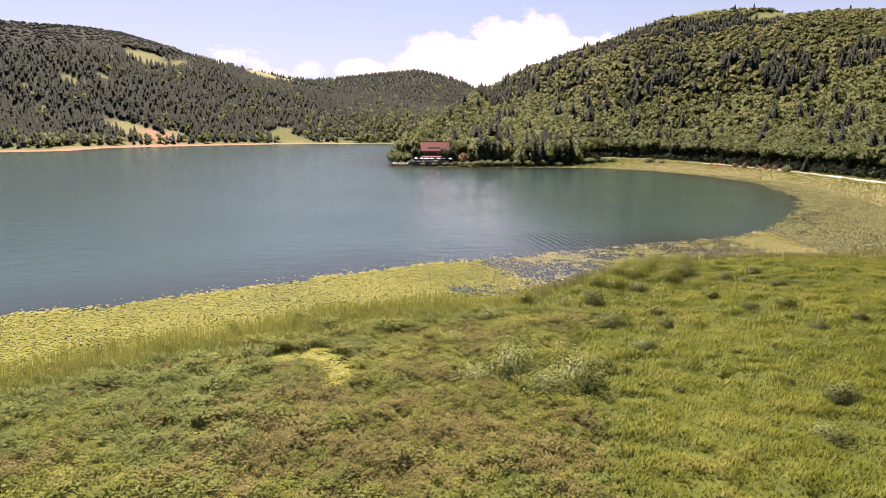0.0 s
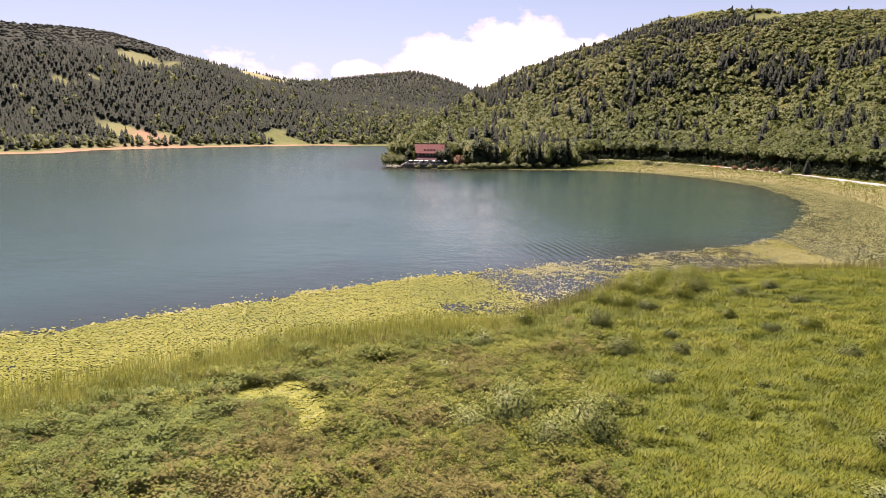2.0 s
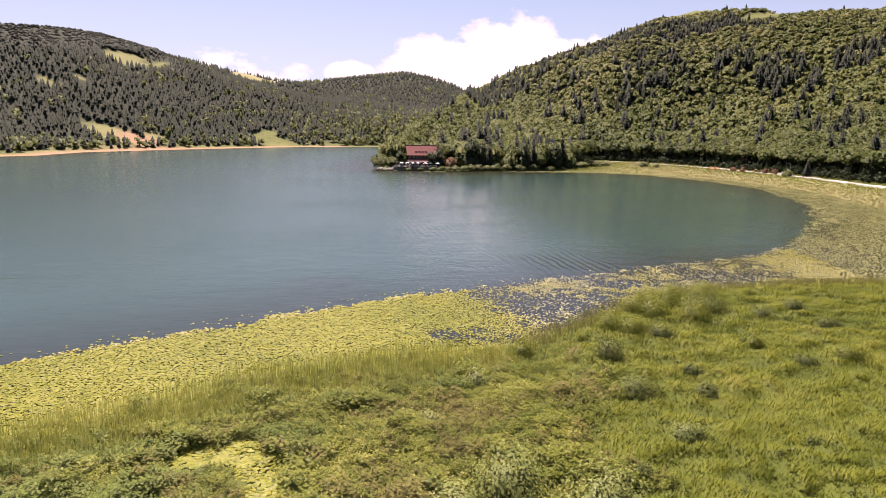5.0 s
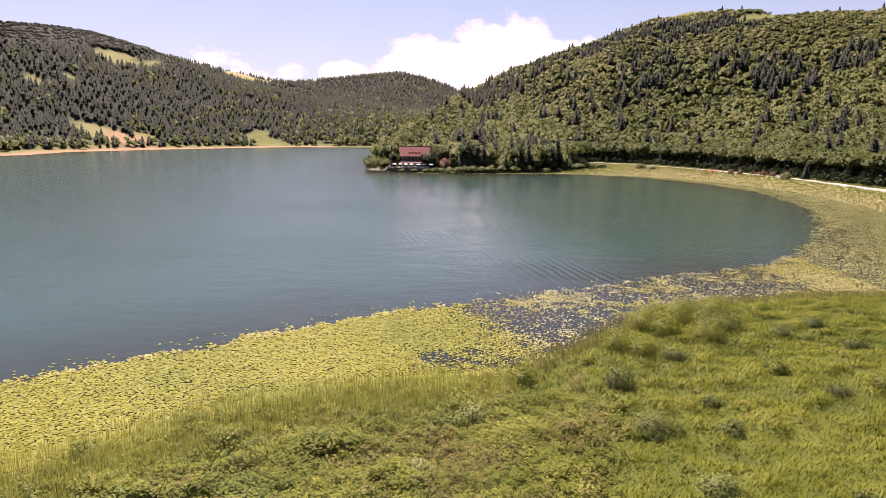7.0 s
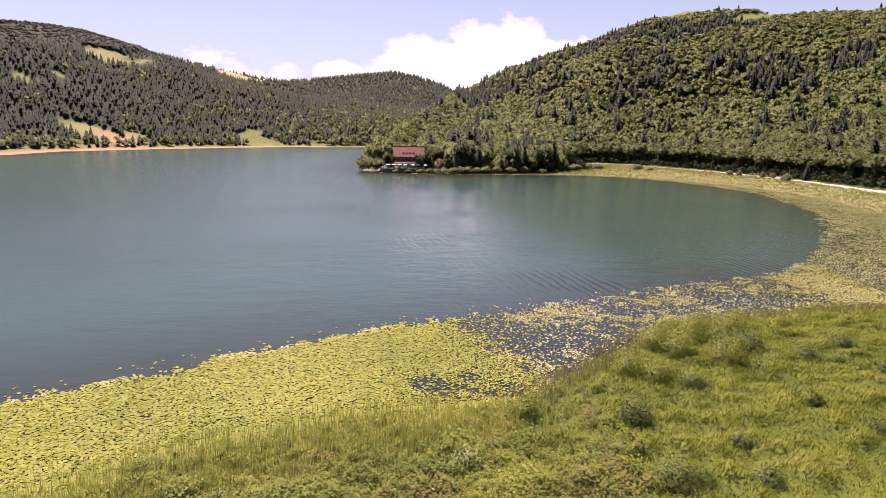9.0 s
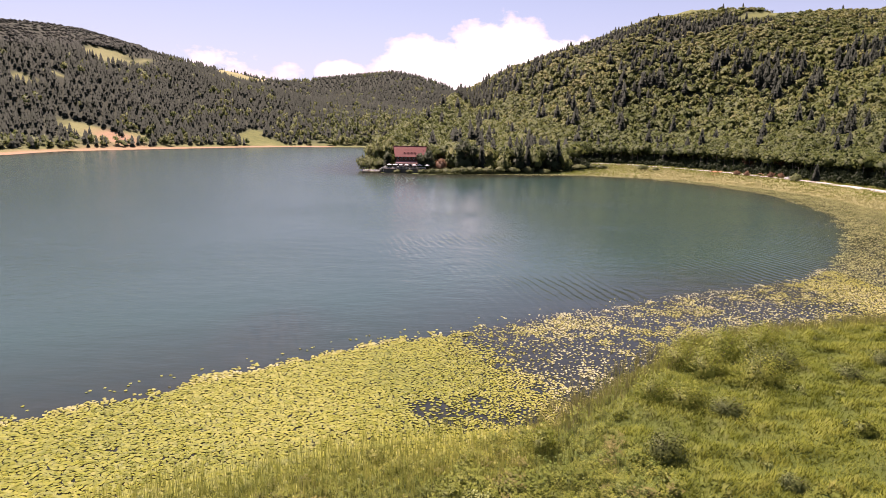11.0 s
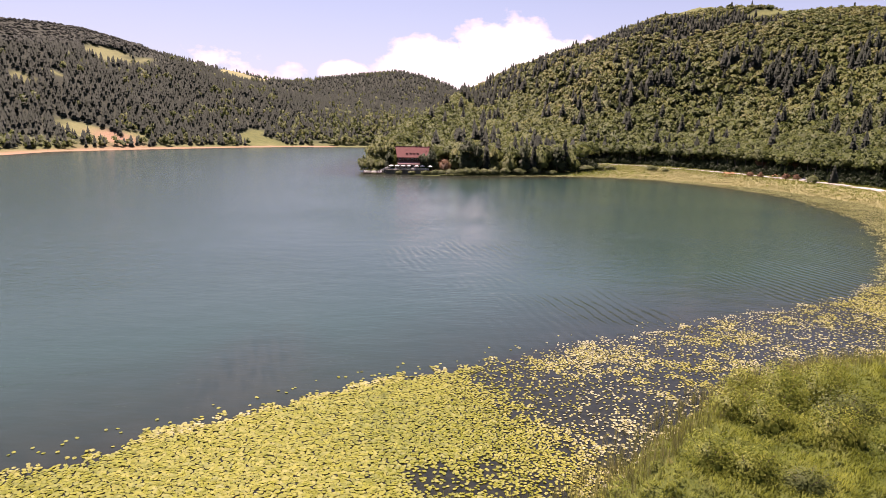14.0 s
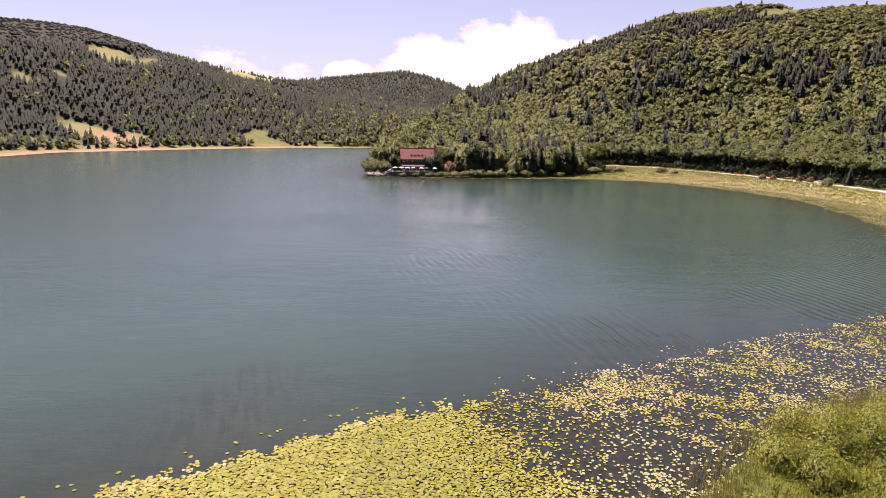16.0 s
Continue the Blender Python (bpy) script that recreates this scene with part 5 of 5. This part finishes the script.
def make_car(x, y, yaw):
    t = thing("car", x, y, ground_at(x, y) + 0.16, "white saloon car on the pale shore road", "car", "", yaw)
    bm = bmesh.new()
    sec = [(-2.15, 0.45, 0.72), (-1.9, 0.35, 0.95), (-0.9, 0.3, 0.98), (0.9, 0.3, 0.98), (1.9, 0.32, 0.85), (2.15, 0.42, 0.65)]
    rows = [[bm.verts.new((px, s * w, z)) for s, w, z in ((-1, 0.84, lo), (-1, 0.88, (lo + hi) / 2), (-1, 0.80, hi), (1, 0.80, hi), (1, 0.88, (lo + hi) / 2), (1, 0.84, lo))]
            for px, lo, hi in sec]
    for a, b in zip(rows[:-1], rows[1:]):
        for k in range(6):
            bm.faces.new((a[k], a[(k + 1) % 6], b[(k + 1) % 6], b[k]))
    bm.faces.new(rows[0][::-1])
    bm.faces.new(rows[-1])
    body = part("body", bm, MAT_CAR, t)
    bm = bmesh.new()
    low = [bm.verts.new(p) for p in ((-1.6, -0.76, 0.97), (1.05, -0.76, 0.97), (1.05, 0.76, 0.97), (-1.6, 0.76, 0.97))]
    top = [bm.verts.new(p) for p in ((-1.05, -0.6, 1.42), (0.35, -0.6, 1.42), (0.35, 0.6, 1.42), (-1.05, 0.6, 1.42))]
    for k in range(4):
        bm.faces.new((low[k], low[(k + 1) % 4], top[(k + 1) % 4], top[k]))
    bm.faces.new(low[::-1])
    bm.faces.new(top)
    part("glasshouse", bm, MAT_GLASS, t, "dark car windows")
    bm = bmesh.new()
    box(bm, -1.1, 0.4, -0.62, 0.62, 1.41, 1.46, 0.02)
    part("roof", bm, MAT_CAR, t)
    for px in (-1.35, 1.35):
        for py in (-0.8, 0.8):
            bm = bmesh.new()
            tube(bm, (px, py - 0.1, 0.31), (px, py + 0.1, 0.31), 0.31, None, 16)
            wh = part("wheel", bm, MAT_TYRE, t, "black tyre")
            bm = bmesh.new()
            s = 0.11 if py > 0 else -0.11
            tube(bm, (px, py + s - 0.01, 0.31), (px, py + s + 0.01, 0.31), 0.19, None, 12)
            part("rim", bm, MAT_RIM, wh, "silver rim")
    for py in (-0.6, 0.6):
        bm = bmesh.new()
        box(bm, 2.08, 2.16, py - 0.18, py + 0.18, 0.55, 0.66, 0.01)
        part("headlight", bm, MAT_LAMP, body)
        bm = bmesh.new()
        box(bm, -2.17, -2.1, py - 0.18, py + 0.18, 0.58, 0.7, 0.01)
        part("tail_light", bm, MAT_RED, body)


make_car(171.5, 380, 104)

MAT_ORANGE = plain("orange_varnished_wood", (0.42, 0.20, 0.08), 0.6, 4.0, 0.25)


def picnic_table(x, y, yaw):
    t = thing("picnic_table", x, y, ground_at(x, y), "orange-brown wooden picnic table under a small roof", "table", "picnic tables", yaw)
    for a, b, z in ((-0.4, 0.4, 0.72), (-1.0, -0.65, 0.42), (0.65, 1.0, 0.42)):
        bm = bmesh.new()
        box(bm, -1.2, 1.2, a, b, z, z + 0.07, 0.01)
        part("tabletop" if abs(a + b) < 0.1 else "bench_seat", bm, MAT_ORANGE, t)
    for sx in (-0.9, 0.9):
        bm = bmesh.new()
        box(bm, sx - 0.05, sx + 0.05, -0.95, 0.95, 0.3, 0.42)
        for a in (-0.8, 0.8):
            box(bm, sx - 0.05, sx + 0.05, a - 0.05, a + 0.05, -0.1, 0.4)
        box(bm, sx - 0.05, sx + 0.05, -0.06, 0.06, 0.4, 0.72)
        part("trestle", bm, MAT_ORANGE, t)
        for a in (-1.15, 1.15):
            bm = bmesh.new()
            tube(bm, (sx * 1.4, a, -0.2), (sx * 1.4, a, 2.1), 0.06, None, 6)
            part("post", bm, MAT_ORANGE, t)
    bm = bmesh.new()
    slab(bm, [(-1.6, -1.5, 2.0), (1.6, -1.5, 2.0), (1.6, 0, 2.7), (-1.6, 0, 2.7)], 0.08)
    slab(bm, [(-1.6, 0, 2.7), (1.6, 0, 2.7), (1.6, 1.5, 2.0), (-1.6, 1.5, 2.0)], 0.08)
    part("roof", bm, MAT_ORANGE, t)
    return t


first = picnic_table(141, 402, 20)
for k, (x, y) in enumerate([(145, 405), (161, 389)]):
    copy_thing(first, pose(x, y, ground_at(x, y), 0, 0, 40 + 25 * k))


def make_boat(x, y):
    t = thing("rowing_boat", x, y, 0.0, "brown wooden rowing boat lying among the lily leaves", "boat", "", 8)
    bm = bmesh.new()
    rows = []
    for k in range(9):
        u = k / 8
        px = -3.0 + 6.0 * u
        w = 0.85 * math.sin(math.pi * min(0.93, 0.12 + 0.8 * u)) ** 0.7
        rows.append([bm.verts.new((px, s * w, z)) for s, z in ((-1, 0.55), (-0.7, 0.1), (0, 0.0), (0.7, 0.1), (1, 0.55))])
    for a, b in zip(rows[:-1], rows[1:]):
        for k in range(4):
            bm.faces.new((a[k], a[k + 1], b[k + 1], b[k]))
    bm.faces.new(rows[0])
    bm.faces.new(rows[-1][::-1])
    bmesh.ops.solidify(bm, geom=bm.faces[:], thickness=0.05)
    part("hull", bm, MAT_TIMBER, t)
    for px in (-1.4, 0.2, 1.7):
        bm = bmesh.new()
        box(bm, px - 0.15, px + 0.15, -0.62, 0.62, 0.38, 0.43)
        part("thwart", bm, MAT_DECK, t)


make_boat(128, 372)


def lamp_post(x, y):
    t = thing("street_lamp", x, y, ground_at(x, y) - 0.1, "slim grey street lamp beside the road", "lamp post", "", 190)
    bm = bmesh.new()
    tube(bm, (0, 0, 0), (0, 0, 7.0), 0.09, 0.05)
    part("pole", bm, MAT_RIM, t)
    bm = bmesh.new()
    tube(bm, (0, 0, 6.9), (1.2, 0, 7.3), 0.04)
    part("arm", bm, MAT_RIM, t)
    bm = bmesh.new()
    box(bm, 1.1, 1.7, -0.14, 0.14, 7.22, 7.36, 0.03)
    part("lamp_head", bm, MAT_RIM, t)


lamp_post(169, 366)

# ---- shrubs in the meadow ----
MAT_SHRUB = leafy("willow_scrub_leaf", [(0.0, (0.06, 0.085, 0.022)), (0.5, (0.225, 0.265, 0.075)), (1.0, (0.42, 0.44, 0.16))], 0.2, 0.16, 0.5)
MAT_GREY = leafy("grey_scrub_leaf", [(0.0, (0.04, 0.056, 0.016)), (0.5, (0.115, 0.14, 0.036)), (1.0, (0.25, 0.262, 0.075))], 0.2, 0.2, 0.6)
MAT_STEM = plain("scrub_stem", (0.16, 0.13, 0.10), 0.9, 12.0, 0.3)


def shrub(x, y, w, h, mat, label, seed):
    r = np.random.RandomState(seed)
    t = thing("shrub", x, y, ground_at(x, y) - 0.05, label, "shrub", "shrubs in the meadow", r.rand() * 360)
    for k in range(5):
        bm = bmesh.new()
        a = k * 1.26 + r.rand()
        tube(bm, (0.05 * math.cos(a), 0.05 * math.sin(a), 0), (math.cos(a) * w * 0.33, math.sin(a) * w * 0.33, h * (0.5 + 0.3 * r.rand())), 0.035, 0.012, 5)
        part("stem", bm, MAT_STEM, t, "thin grey stem")
    # heaps of leaves round several stems, so that the outline stays ragged
    parts = []
    n = int(5 + w * 1.9)
    for k in range(n):
        a, d = k * 2.4 + r.rand(), (k / n) ** 0.6 * 0.36
        s = 0.55 + 0.3 * r.rand()
        hh = h * (1.25 - 0.9 * d) * (0.75 + 0.4 * r.rand())
        off, big = np.array([math.cos(a) * w * d, math.sin(a) * w * d, 0.0]), np.array([w * s, w * s, hh])
        v, f = ICO[1]
        parts.append((v * (0.6 + 0.5 * r.rand(12, 1)) * np.array([0.10, 0.10, 0.16]) * big + off + np.array([0, 0, 0.16 * hh]), f))
        v, f = leaves(r, 170, 0.18 / (s * w))
        parts.append((v * big + off, f))
    vf = join(parts)
    link_np("foliage", vf, mat, t, np.clip(0.5 + 0.8 * (r.rand(len(vf[0]) // 4 + 1).repeat(4)[:len(vf[0])] - 0.5), 0, 1))


PALE, DULL = "pale grey-green willow scrub in the meadow", "dull brownish scrub with thin leaves in the meadow"
FRESH = "rounded yellow-green bush among the bankside grass"
for i, (x, y, w, h, k) in enumerate([
        (3.4, 51.8, 4.2, 2.5, 0), (9.0, 49.6, 4.6, 2.3, 0), (6.2, 47.4, 3.6, 1.5, 0), (0.4, 50.0, 3.2, 1.4, 0), (15.4, 69.2, 3.6, 1.3, 1), (17.1, 60.2, 2.4, 0.9, 0), (21.4, 69.2, 2.0, 0.9, 1),
        (14.9, 78.6, 2.4, 1.4, 1), (17.2, 89.3, 3.2, 1.3, 0), (19.4, 87.6, 3.0, 1.2, 0), (22.4, 86.3, 3.0, 1.1, 1), (31.2, 101.2, 3.8, 1.8, 0), (32.4, 98.2, 3.8, 1.8, 1),
        (28.4, 93.4, 4.2, 1.8, 0), (24.2, 95.6, 3.8, 1.8, 0), (22.4, 98.0, 3.4, 1.5, 0), (30.0, 96.6, 3.2, 2.0, 1), (27.0, 100.2, 3.6, 1.8, 0), (29.0, 103.6, 3.6, 1.6, 0), (25.6, 103.4, 3.0, 1.3, 0), (33.6, 105.0, 3.2, 1.4, 0), (37.2, 94.8, 2.2, 1.1, 1), (42.9, 98.8, 2.4, 1.1, 1),
        (33.6, 77.0, 2.0, 0.7, 1), (38.6, 78.4, 2.8, 1.1, 0), (37.8, 68.6, 2.6, 0.9, 1), (44.0, 72.0, 1.5, 0.6, 1), (29.4, 48.6, 2.4, 0.9, 1), (25.2, 42.2, 2.8, 0.6, 0),
        (22.0, 74.8, 1.6, 0.7, 1), (31.0, 82.2, 1.4, 0.7, 0), (43.6, 91.2, 2.2, 0.9, 1), (6.4, 79.2, 2.2, 1.2, 0), (12.0, 54.6, 1.6, 0.6, 1), (-2.0, 62.0, 2.0, 1.1, 0), (1.5, 70.5, 2.0, 1.1, 0)]):
    fresh = not k and y > 76
    shrub(x, y, w * (1.3 if fresh else 1.2), h * (2.0 if fresh else 1.5), MAT_GREY if k else MAT_FORB if fresh else MAT_SHRUB, DULL if k else FRESH if fresh else PALE, 300 + i)


# ---- small dark tufts over the open grass ----
def rush_clump(seed, mat):
    r = np.random.RandomState(seed)
    ob = new("rush_clump", np_mesh("rush_clump", *leaves(r, 70, 0.22), mat, r.rand(280)))
    return tagged(ob, "small dark clump of rushes in the open meadow", "rushes", "rush clumps in the meadow")


clumps = [rush_clump(500 + k, MAT_GREY if k % 2 else MAT_SHRUB) for k in range(4)]
spots = np.random.RandomState(77)
n = 0
while n < 90:
    x, y = spots.uniform(10, 62), spots.uniform(40, 112)
    s = spots.uniform(0.5, 1.25)
    yaw, flat, pick = spots.uniform(0, 360), spots.uniform(0.45, 0.8), n % 4
    if float(signed(np.array([x]), np.array([y]), LAKE)[0]) < 2.5 or herb_side(np.array([x]), np.array([y]))[0] > 0.3:
        continue
    m = pose(x, y, ground_at(x, y) - 0.03, 0, 0, yaw) @ Matrix.Diagonal((s, s, s * flat, 1))
    if n < 4:
        clumps[n].matrix_basis = m
    else:
        made = copy_thing(clumps[pick], Matrix())
        made.matrix_basis = m
    n += 1
